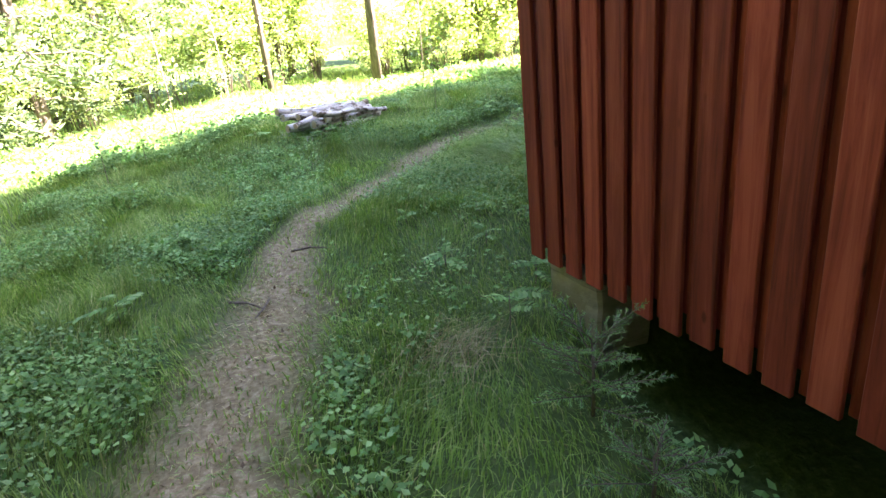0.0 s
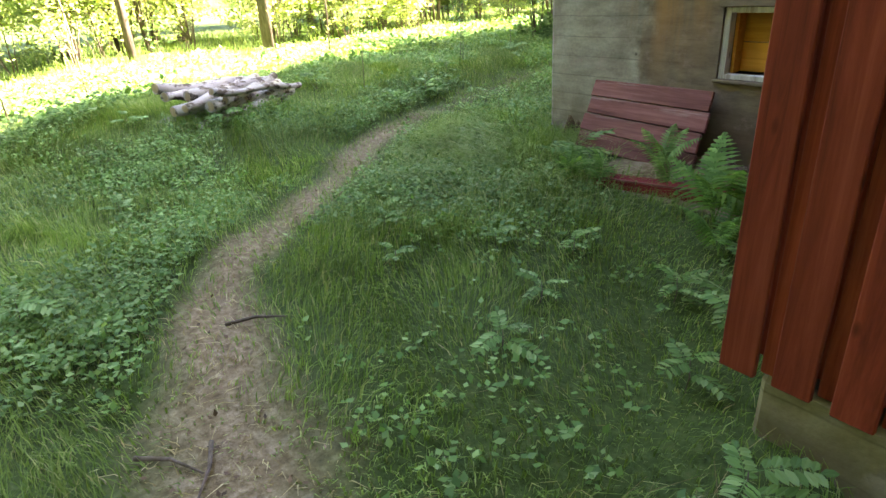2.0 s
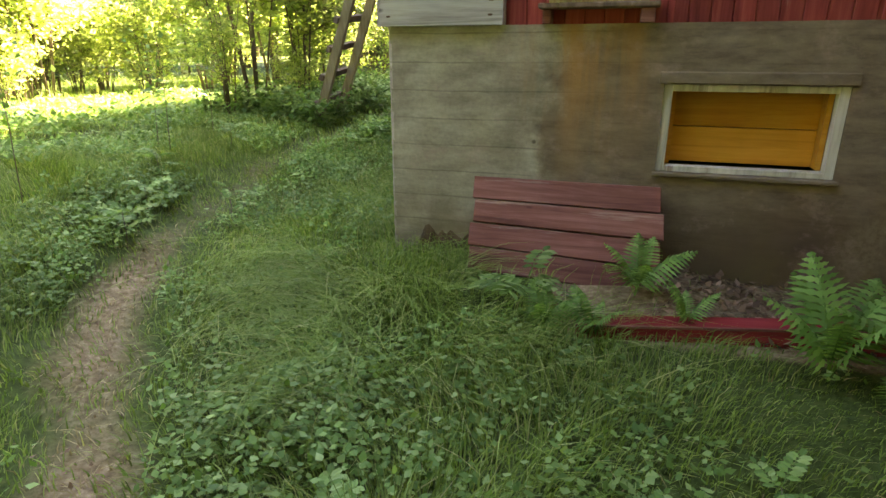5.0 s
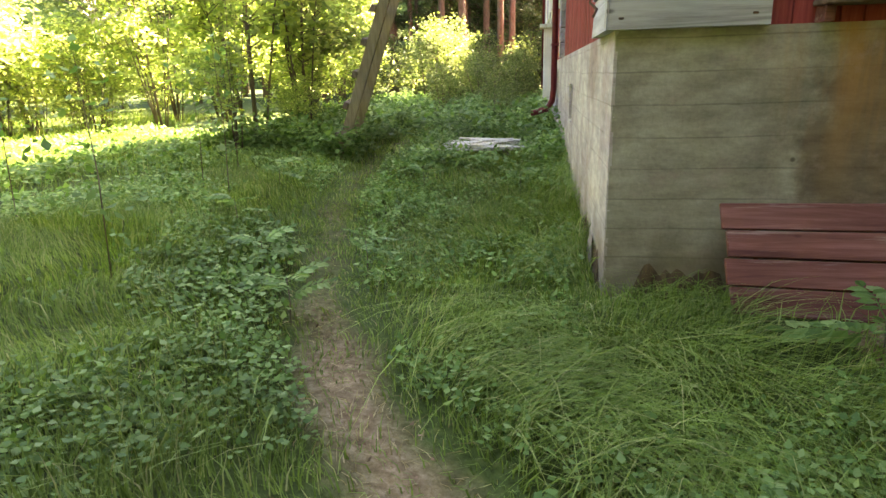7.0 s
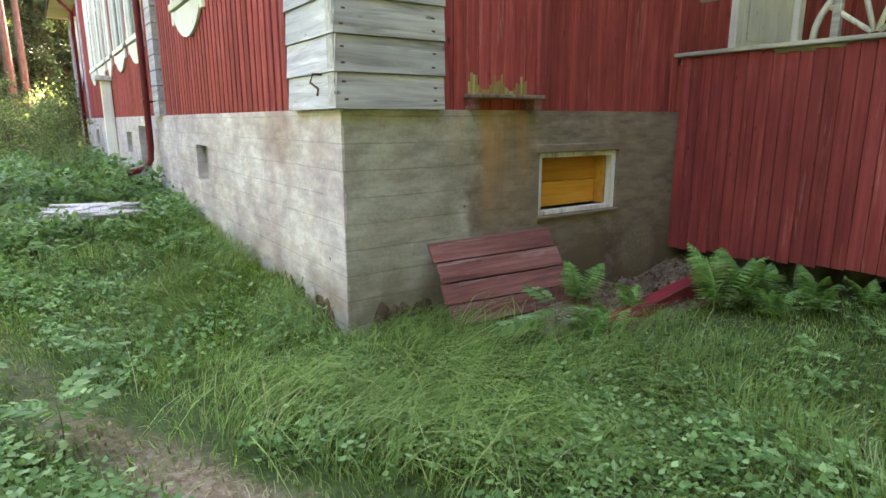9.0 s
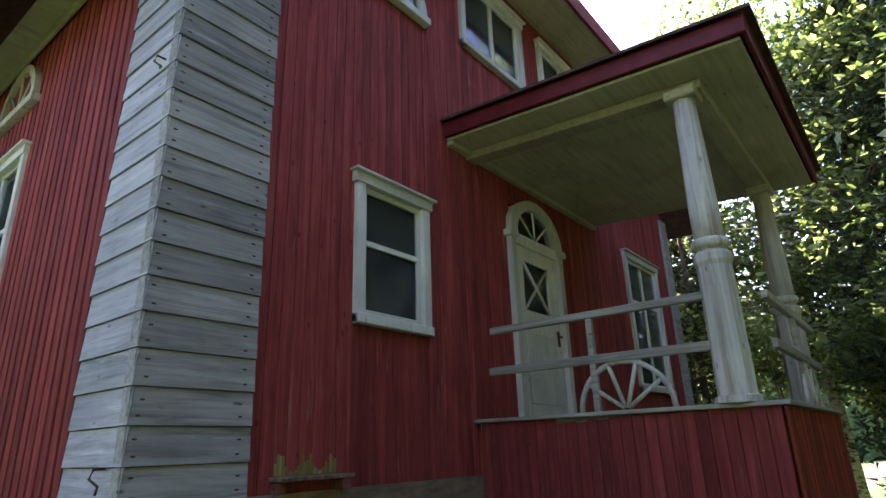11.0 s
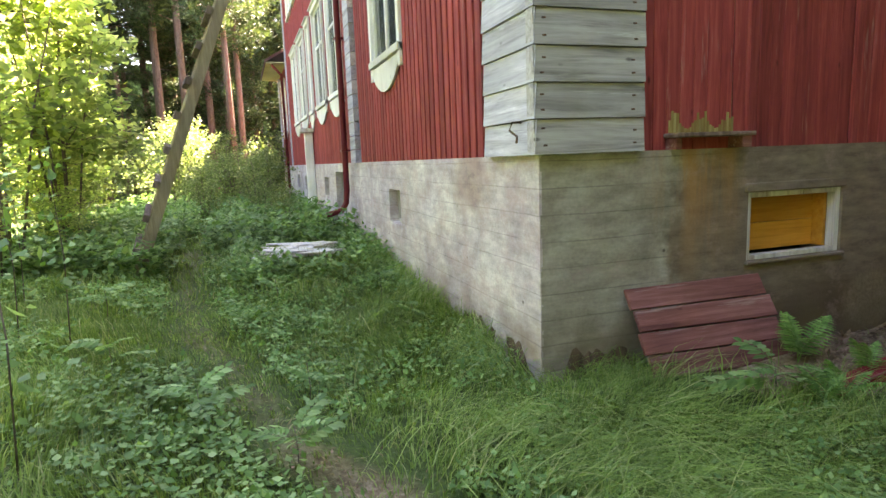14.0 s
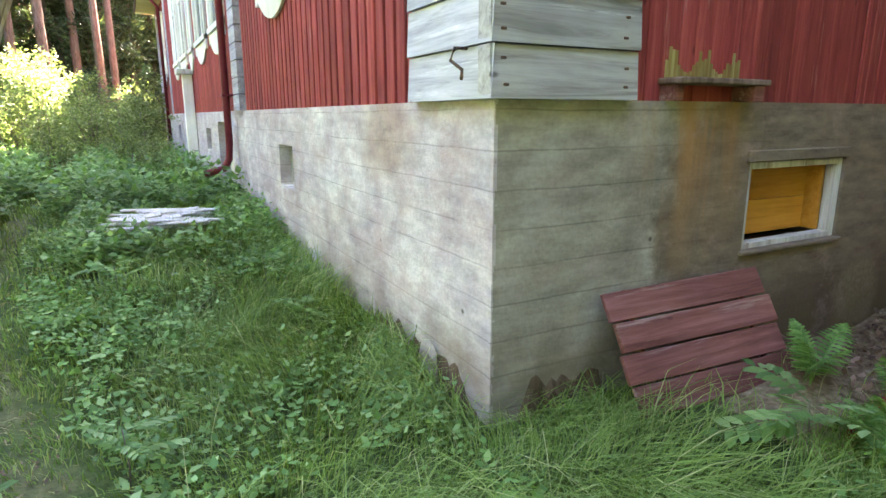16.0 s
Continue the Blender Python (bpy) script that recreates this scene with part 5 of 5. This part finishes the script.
protos = {
    "bush": broadleaf("bush", "sunlit leafy bush at the wood's edge", 2.2, 1.1, 2600, 0.085, leaf_yellow, bark, 21, 5, 0.1, 0.02),
    "sapling": broadleaf("sapling", "slender yellow-green sapling with thin stems", 4.2, 1.2, 3000, 0.125, leaf_yellow, bark, 22, 6, 0.28, 0.028),
    "scrub": broadleaf("scrub_bush", "grey-green leafy scrub behind the house", 2.2, 1.1, 2600, 0.085, leaf_green, bark, 27, 5, 0.1, 0.02),
    "aspen": broadleaf("leafy_tree", "tall leafy tree with green crown", 11, 2.6, 6500, 0.2, leaf_green, bark, 23, 1, 0.22, 0.14),
    "birch": broadleaf("birch_tree", "tall birch with light hanging crown", 14, 3.2, 9000, 0.17, leaf_green, bark_birch, 24, 1, 0.2, 0.15),
    "pine": conifer("pine_tree", "tall pine with bare trunk and dark crown", 16, 2.4, 11000, needle_mat, bark_pine, 25, 0.42, 0.19, 0.2, 0.36),
    "spruce": conifer("spruce_tree", "dark dense spruce in the wood", 13, 2.6, 13000, needle_mat, bark, 26, 0.06, 0.17, -0.25, 0.4),
}
first = {k: True for k in protos}


def plant(kind, x, y, s=1.0, turn=None):
    m = pose(*at_land(x, y), 0, 0, RNG.uniform(0, 360) if turn is None else turn) @ Matrix.Diagonal((s, s, s, 1))
    if first[kind]:
        first[kind] = False
        protos[kind].matrix_basis = m
        return protos[kind]
    ob = copy_thing(protos[kind], Matrix.Identity(4))
    ob.matrix_basis = m
    return ob


# saplings and bushes by the ladder and the wood's edge
for x, y, s in ((-4.5, 5.1, 1.15), (-4.0, 5.8, 1.0), (-4.3, 4.1, 0.6), (-4.6, 7.6, 0.9)):
    plant("sapling", x, y, s)
for x, y, s in ((-4.2, 6.4, 0.7), (-3.9, 5.4, 0.45), (-5.2, 8.4, 0.9), (-5.0, 11, 1.0)):
    plant("bush", x, y, s)
for x, y, s in ((-2.6, 11.5, 0.6), (-1.4, 13.0, 0.7), (-3.4, 13.5, 0.9), (-0.9, 9.3, 0.4), (-1.0, 16.0, 0.8), (-2.2, 18.0, 1.1), (-1.3, 10.6, 0.45), (-3.6, 16.5, 1.2), (-0.8, 20.0, 0.9), (-2.0, 15.0, 0.8)):
    plant("scrub", x, y, s)
edge = random.Random(7)
for i in range(34):
    a = i / 33
    y = -16 + 30 * a + edge.uniform(-0.8, 0.8)
    x = -9.6 - 2.3 * math.sin(a * 3) + edge.uniform(-1.6, 1.2)
    plant("bush" if i % 2 else "sapling", x, y, edge.uniform(0.7, 1.25))
for i in range(30):
    y, x = edge.uniform(-24, 26), edge.uniform(-24, -13)
    plant(edge.choice(("aspen", "aspen", "sapling", "sapling", "birch")), x, y, edge.uniform(0.7, 1.1))
for i in range(20):
    plant("bush", edge.uniform(-22, -12), edge.uniform(-18, 22), edge.uniform(1.0, 1.7))
for i in range(22):
    plant(edge.choice(("pine", "pine", "spruce")), edge.uniform(-28, -1), edge.uniform(31, 50), edge.uniform(0.85, 1.25))
for x, y, k, s in ((-7.5, 27, "pine", 1.15), (-5.2, 29, "pine", 1.15), (-3.0, 31, "pine", 1.2), (-10.5, 25, "pine", 1.2), (-13, 29, "pine", 1.15), (-1.5, 28, "pine", 1.0), (-4.2, 33, "spruce", 1.1), (-18, 24, "spruce", 0.9), (-17, -6, "spruce", 0.9), (-15, -11, "spruce", 1.0)):
    plant(k, x, y, s)
for i in range(26):
    plant(edge.choice(("pine", "spruce", "spruce")), edge.uniform(-8, 9), edge.uniform(33, 48), edge.uniform(0.8, 1.2))
for i in range(20):
    plant(edge.choice(("pine", "pine", "spruce")), edge.uniform(-17, -1.5), edge.uniform(24.5, 36), edge.uniform(0.9, 1.25))
for i in range(14):
    plant("scrub", edge.uniform(-8, 3), edge.uniform(19, 26), edge.uniform(0.8, 1.4))
for x, y, s in ((16, 0.8, 1.05), (18.5, 4, 1.0), (14.5, -3.5, 1.15), (21, 8, 1.05), (17, -1.8, 1.2), (23, 3, 1.1)):
    plant("birch", x, y, s)
for x, y, s in ((12.2, -1.5, 1.2), (12.6, 0.6, 1.4), (13.0, -3.4, 1.3), (12.0, 2.0, 1.2)):
    plant("sapling", x, y, s)
for x, y, s in ((13.4, 2.8, 0.9), (15.2, 6.0, 1.0), (12.9, 0.4, 0.7), (14.6, 4.2, 1.0), (16.8, 7.4, 1.1), (18.0, 10.5, 1.15), (16.2, 2.2, 0.9)):
    plant("spruce", x, y, s)
for i in range(14):
    a = radians(200 + 12 * i)
    plant(edge.choice(("aspen", "birch", "spruce")), 2 + 24 * math.cos(a), -4 + 20 * math.sin(a), edge.uniform(0.8, 1.1))

for i in range(34):
    plant("bush", edge.uniform(-16.5, -9.3), edge.uniform(-13, 9), edge.uniform(0.8, 1.5))
for x, y, s in ((-8.6, 9.0, 1.0), (-8.0, 11.0, 1.1), (-6.9, 12.5, 1.0), (-7.6, 15.0, 1.2), (-6.6, 17.5, 1.0), (-8.4, 19.5, 1.2)):
    plant("sapling", x, y, s)
for i in range(16):
    plant("bush", edge.uniform(-13, -9.4), edge.uniform(1.5, 11), edge.uniform(0.6, 1.1))
# thin young stems standing in the lawn
for x, y, h in ((-2.72, -0.55, 1.25), (-4.2, 0.4, 1.3), (-2.95, 1.27, 1.3), (-3.33, 1.52, 1.1), (-2.4, -5.35, 0.8), (-3.3, -4.9, 0.9), (-4.4, -2.6, 1.0), (-3.7, 2.9, 1.4)):
    st = thing("young_shoot", "thin young shoot with few leaves in the lawn", "seedling", "young shoots", at=at_land(x, y))
    part("stem", tube(bmesh.new(), [(0, 0, -0.05), (0.03, 0.02, h * 0.5), (0.0, 0.05, h)], [0.005, 0.004, 0.002], 5), bark, st)
    r = np.random.default_rng(int(100 * h + 10 * abs(x)))
    zz = r.uniform(0.3, 1.05, 70) * h
    pts = np.stack([r.normal(0, 0.1, 70), r.normal(0.03, 0.1, 70), zz], 1)
    v, f = leaves(pts, 0.075, 0.7, 0.6, r)
    new("foliage", fast_mesh("foliage", v, f, weed_mat)).parent = st
# unseen trees added on the south and east sides to block skylight
for i in range(30):
    plant(edge.choice(("spruce", "aspen", "spruce", "birch")), edge.uniform(-4, 18), edge.uniform(-17, -9.5), edge.uniform(0.85, 1.25))
for i in range(10):
    plant(edge.choice(("spruce", "aspen")), edge.uniform(13, 20), edge.uniform(-9, -1), edge.uniform(0.8, 1.1))

# close row of unseen spruces that darkens the nook by the porch
for i in range(18):
    plant("spruce", 1.2 + 0.8 * i + edge.uniform(-0.3, 0.3), -8.6 - 1.6 * (i % 2) + edge.uniform(-0.5, 0.5), edge.uniform(0.95, 1.25))

# nine more out of view, added to darken the gable front
for i in range(9):
    plant("spruce", -7.5 + 1.0 * i + edge.uniform(-0.3, 0.3), -11.2 - 1.4 * (i % 2), edge.uniform(1.0, 1.25))
for x, y, s in ((-7.2, -7.9, 0.8), (-9.6, -7.0, 0.95)):
    plant("spruce", x, y, s)

# one leaning dark trunk in the clearing and thin bare stems
for x, y, h, r, lean in ((-9.0, 0.6, 9.0, 0.13, 0.02), (-11.0, -1.8, 10, 0.1, -0.02), (-6.6, 0.9, 3.2, 0.016, 0.03), (-5.6, -3.4, 2.2, 0.014, -0.05), (-5.0, -4.4, 2.0, 0.012, 0.06)):
    tr = thing("tree_trunk", "bare slender tree trunk in the clearing", "tree", "bare stems", at=at_land(x, y))
    part("trunk", tube(bmesh.new(), [(0, 0, -0.1), (lean * h, 0.01 * h, h * 0.5), (lean * 2.4 * h, 0, h)], [r, r * 0.8, r * 0.4], 7), bark, tr)
    if h > 5:
        pts = np.random.default_rng(int(h)).normal(0, 1, (2200, 3)) * [1.3, 1.3, 1.5] + [0, 0, h]
        v, f = leaves(pts, 0.2, 0.4)
        new("crown", fast_mesh("crown", v, f, leaf_green)).parent = tr
    else:
        pts = np.random.default_rng(int(10 * h)).normal(0, 1, (160, 3)) * [0.15, 0.15, h * 0.22] + [lean * h, 0, h * 0.6]
        v, f = leaves(pts, 0.07, 0.5)
        new("crown", fast_mesh("crown", v, f, leaf_yellow)).parent = tr


def strip_mesh(name, v, f, material):
    me = bpy.data.meshes.new(name)
    me.from_pydata([tuple(q) for q in v], [], f)
    me.materials.append(material)
    return me


def frond(length, material, rng):
    """A fern frond: a bowed stalk with tapering rows of lobed leaflets."""
    v, f = [], []

    def spine(s):
        return np.array([length * 0.92 * s, 0.0, length * (0.85 * s - 0.6 * s * s)])

    n = 15
    for i in range(n):
        s = 0.16 + 0.84 * (i + 0.5) / n
        p = spine(s)
        ln = length * 0.24 * math.sin(math.pi * min(1, 0.3 + 0.7 * (i + 0.5) / n)) ** 0.9 + 0.006
        for side in (-1, 1):
            d = np.array([0.42, side, -0.2 + rng.uniform(-0.12, 0.12)]) * ln
            across = np.array([1.0, -0.42 * side, 0.1])
            k0, m = len(v), 7
            for k in range(m):
                t = k / (m - 1)
                w = length * 0.03 * (1 - t) ** 0.7 * (1.0 if k % 2 == 0 else 0.5) + 0.0006
                c = p + d * t + np.array([0, 0, -0.25 * ln * t * t])
                v += [c - across * w, c + across * w]
                if k:
                    q = k0 + 2 * k
                    f.append((q - 2, q, q + 1, q - 1))
    for i in range(8):
        k = len(v)
        a, b = spine(i / 8), spine((i + 1) / 8)
        w = 0.004 * (1 - i / 9)
        v += [a + [0, w, 0], a - [0, w, 0], b - [0, w, 0], b + [0, w, 0]]
        f.append((k, k + 1, k + 2, k + 3))
    return strip_mesh("frond", v, f, material)


FRONDS = [frond(l, fern_mat, random.Random(i)) for i, l in enumerate((0.42, 0.52, 0.6))]


def fern(x, y, n, s, label="green fern growing beside the foundation", rise=(-58, -22)):
    ob = thing("fern", label, "fern", "ferns", at=at_land(x, y))
    for i in range(n):
        share("frond", FRONDS[edge.randrange(3)], ob, pose(0, 0, 0.01, edge.uniform(-18, 18), edge.uniform(*rise), 360 * i / n + edge.uniform(-25, 25)) @ Matrix.Diagonal((s, s, s, 1)))


for x, y, n, s in ((1.7, -0.46, 6, 0.72), (1.5, -0.93, 7, 0.5), (1.27, -1.0, 7, 0.52), (1.95, -0.75, 5, 0.5), (2.5, -1.08, 7, 0.98), (2.86, -1.12, 8, 1.0), (2.72, -1.4, 6, 0.62), (3.15, -1.5, 7, 0.68), (3.4, -1.75, 5, 0.5), (3.1, -1.15, 5, 0.7)):
    fern(x, y, n, s)


def pinnate(length, material, rng):
    """A feathered leaf: pairs of pointed oval leaflets and one at the tip."""
    v, f = [], []
    spots = [(0.22 + 0.13 * i, side) for i in range(6) for side in (-1, 1)] + [(0.96, 0)]
    for s, side in spots:
        p = np.array([length * s, 0.0, length * (0.3 * s - 0.42 * s * s)])
        d = np.array([0.5 if side else 1.0, side * 0.95, -0.18 + rng.uniform(-0.15, 0.15)])
        d = d / np.linalg.norm(d) * length * (0.3 - 0.08 * abs(s - 0.5))
        across = np.array([-d[1], d[0], rng.uniform(-0.2, 0.2) * length * 0.1]) * 0.27
        k = len(v)
        v += [p, p + d * 0.35 - across, p + d * 0.75 - across * 0.8, p + d + [0, 0, -0.1 * length * 0.3], p + d * 0.75 + across * 0.8, p + d * 0.35 + across]
        f += [(k, k + 1, k + 2, k + 3), (k, k + 3, k + 4, k + 5)]
    k = len(v)
    e = np.array([length, 0, -0.12 * length])
    v += [(0, 0.002, 0), (0, -0.002, 0), (length * 0.5, -0.0015, length * 0.045), (length * 0.5, 0.0015, length * 0.045), e + [0, 0.001, 0], e - [0, 0.001, 0]]
    f += [(k, k + 1, k + 2, k + 3), (k + 3, k + 2, k + 5, k + 4)]
    return strip_mesh("leaf", v, f, material)


PINNATE = [pinnate(l, weed_mat, random.Random(40 + i)) for i, l in enumerate((0.14, 0.18, 0.22))]


def rowan(x, y, h, n, s):
    ob = thing("rowan_seedling", "young rowan seedling with pale feathered leaves in the grass", "seedling", "rowan seedlings", at=at_land(x, y))
    part("stem", tube(bmesh.new(), [(0, 0, -0.03), (0.01, 0.006, h * 0.5), (0, 0.012, h)], [0.004, 0.003, 0.002], 5), bark, ob)
    for i in range(n):
        z = h * (0.45 + 0.55 * (i + 1) / n)
        share("leaf", PINNATE[edge.randrange(3)], ob, pose(0, 0.01, z, edge.uniform(-15, 15), edge.uniform(-30, 5), 137 * i + edge.uniform(-20, 20)) @ Matrix.Diagonal((s, s, s, 1)))


for x, y, h, n, s in ((1.15, -0.78, 0.24, 7, 1.7), (-1.6, -0.72, 0.26, 6, 1.3), (-1.45, 0.2, 0.28, 5, 1.0), (-2.05, -0.05, 0.22, 5, 1.2), (2.85, -2.0, 0.14, 5, 0.65), (3.0, -1.6, 0.18, 6, 0.85), (1.53, -2.78, 0.11, 5, 0.6), (2.4, -2.46, 0.12, 5, 0.6), (1.03, -2.55, 0.12, 5, 0.7), (0.85, -2.45, 0.12, 4, 0.8), (2.15, -1.95, 0.1, 4, 0.7),
                      (2.6, -2.9, 0.12, 4, 0.8), (1.75, -2.2, 0.1, 4, 0.7), (3.3, -2.6, 0.15, 4, 0.9), (3.2, -2.15, 0.2, 5, 1.0), (3.75, -3.05, 0.22, 4, 0.8), (-2.3, -2.5, 0.2, 5, 1.1), (-2.6, 0.7, 0.25, 5, 1.2), (-2.9, 2.2, 0.3, 6, 1.3), (-3.2, -1.0, 0.2, 5, 1.2), (-1.5, 2.6, 0.3, 6, 1.2), (-0.5, 2.4, 0.3, 6, 1.1), (-0.4, 1.6, 0.2, 5, 1.0), (0.3, -1.9, 0.12, 4, 0.8), (-2.7, -3.4, 0.2, 5, 1.1), (-0.6, -3.9, 0.16, 5, 1.0), (0.9, -4.6, 0.2, 5, 1.0), (2.2, -5.0, 0.2, 5, 1.1), (-1.2, -5.0, 0.25, 6, 1.2)):
    rowan(x, y, h, n, s)

# dead leaves on the bare soil by the wall
x, y = RNG.uniform(1.75, 3.7, 1500), RNG.uniform(-0.85, 0.02, 1500)
v, f = leaves(np.stack([x, y, land(x, y) + RNG.uniform(0.005, 0.04, len(x))], 1), 0.05, 0.7, 0.6)
tagged(new("leaf_litter", fast_mesh("leaf_litter", v, f, dead_leaf)), "brown dead leaves on bare soil by the wall", "leaf litter", kind="stuff")


def little_spruce(x, y, h, n, reach):
    """A low young spruce: limbs with side twigs, needles set round every twig."""
    ob = thing("spruce_seedling", "small pale green spruce seedling beside the porch", "shrub", "spruce seedlings", at=at_land(x, y))
    rng = np.random.default_rng(6)
    part("stem", tube(bmesh.new(), [(0, 0, -0.05), (0.01, 0, h * 0.5), (0, 0, h)], [0.01, 0.007, 0.003], 5), bark, ob)
    bm, pts, way = bmesh.new(), [], []

    def twig(a, b, r):
        tube(bm, [a, (a + b) / 2 + [0, 0, 0.006], b], [r, r * 0.8, r * 0.5], 4)
        ln = np.linalg.norm(b - a)
        k = max(8, int(ln * 420))
        g = rng.uniform(0.05, 1, k)[:, None]
        d = (b - a) / ln
        out = rng.normal(size=(k, 3))
        out -= (out @ d)[:, None] * d
        out /= np.linalg.norm(out, axis=1)[:, None]
        pts.append(a + (b - a) * g)
        way.append(out * 0.8 + d * 0.65)

    for i in range(n):
        f = 0.12 + 0.88 * i / (n - 1)
        a = 2.4 * i + rng.uniform(-0.3, 0.3)
        r = reach * (1.1 - 0.6 * f) * rng.uniform(0.8, 1.15)
        base = np.array([0, 0, h * f])
        d = np.array([math.cos(a), math.sin(a), 0.3 + 0.3 * f])
        tip = base + d * r
        twig(base, tip, 0.004)
        side = np.array([-d[1], d[0], 0.0])
        for k in range(1, 5):
            g = k / 5
            for sg in (-1, 1):
                s0 = base + d * r * g
                twig(s0, s0 + (d * 0.75 + side * sg * 0.75) * r * 0.42 * (1.05 - g) + [0, 0, 0.01], 0.0025)
    part("branchwork", bm, bark, ob)
    p, w = np.concatenate(pts), np.concatenate(way)
    ln = rng.uniform(0.014, 0.022, len(p))[:, None]
    s = np.cross(w, rng.normal(size=w.shape))
    s = s / np.linalg.norm(s, axis=1)[:, None] * 0.0017
    v = np.stack([p - s, p + s, p + w * ln], 1).reshape(-1, 3)
    new("needles", fast_mesh("needles", v, np.arange(len(v)).reshape(-1, 3), spruce_young)).parent = ob


little_spruce(4.5, -3.1, 0.36, 13, 0.42)
little_spruce(4.95, -3.2, 0.18, 9, 0.32)
for (x, y), turn in (((2.34, -4.25), 35), ((2.45, -4.15), -25), ((1.6, -3.65), 60)):
    st = thing("stick", "dry broken twig on the path", "twig", "twigs", at=at_land(x, y, 0.02))
    part("twig", tube(bmesh.new(), [(-0.15, 0, 0), (0, 0.02, 0.015), (0.16, 0, 0.01)], [0.01, 0.008, 0.004], 6), bark, st)
    st.rotation_euler = (0, 0, radians(turn))

bm = bmesh.new()
ring = [(70 * math.cos(2 * math.pi * i / 48), 70 * math.sin(2 * math.pi * i / 48)) for i in range(48)]
low = [bm.verts.new((x, y, -1)) for x, y in ring]
high = [bm.verts.new((x, y, 13 + 4 * noise.noise((x * 0.11, y * 0.11, 0)))) for x, y in ring]
for i in range(48):
    bm.faces.new((low[i], high[i], high[(i + 1) % 48], low[(i + 1) % 48]))
tagged(part("backdrop", bm, far_wood), "distant line of forest", "backdrop", kind="structure")

# ---- boards of the walls ----
rng = random.Random(9)
cache = {}
x = 0.82
while x < HX - 0.12:
    hi = EAVE - 0.02 if x < 0.2 else min(TOP, EAVE + (x - 0.05) * 0.84) if x < 2.2 else TOP if x < HX - 2.2 else EAVE
    holes = [(a - 0.1, b + 0.1, c - 0.11, d + 0.1) for a, b, c, d in GABLE_HOLES] + [(1.6, 2.8, 6.3, 6.98)]
    for a, b, c, d in pierced(x, x + 0.108, Z0 - 0.02 + rng.uniform(-0.012, 0.006), hi, [(max(h[0], x), min(h[1], x + 0.108), h[2], h[3]) for h in holes if h[0] < x + 0.108 and h[1] > x]):
        if b - a > 0.02 and d - c > 0.05:
            plane_board(cache, wall_gable, pose(a, 0.0965, c), b - a, round(c, 2), round(d, 2), 0.012, red_paint)
    x += 0.113
cache = {}
y = 0.84
while y < 18.3:
    if not 5.92 < y < 6.5:
        hi = EAVE if y < 6 else 7.84
        holes = [(a - 0.08, b + 0.08, c - 0.09, d + 0.09) for a, b, c, d in SIDE_HOLES]
        for a, b, c, d in pierced(y, y + 0.108, Z0 - 0.03 + rng.uniform(-0.012, 0.006), hi, [(max(h[0], y), min(h[1], y + 0.108), h[2], h[3]) for h in holes if h[0] < y + 0.108 and h[1] > y]):
            if b - a > 0.02 and d - c > 0.05:
                plane_board(cache, wall_side, pose(0.094, b, c, 0, 0, -90), b - a, round(c, 2), round(d, 2), 0.03, red_paint)
    y += 0.15
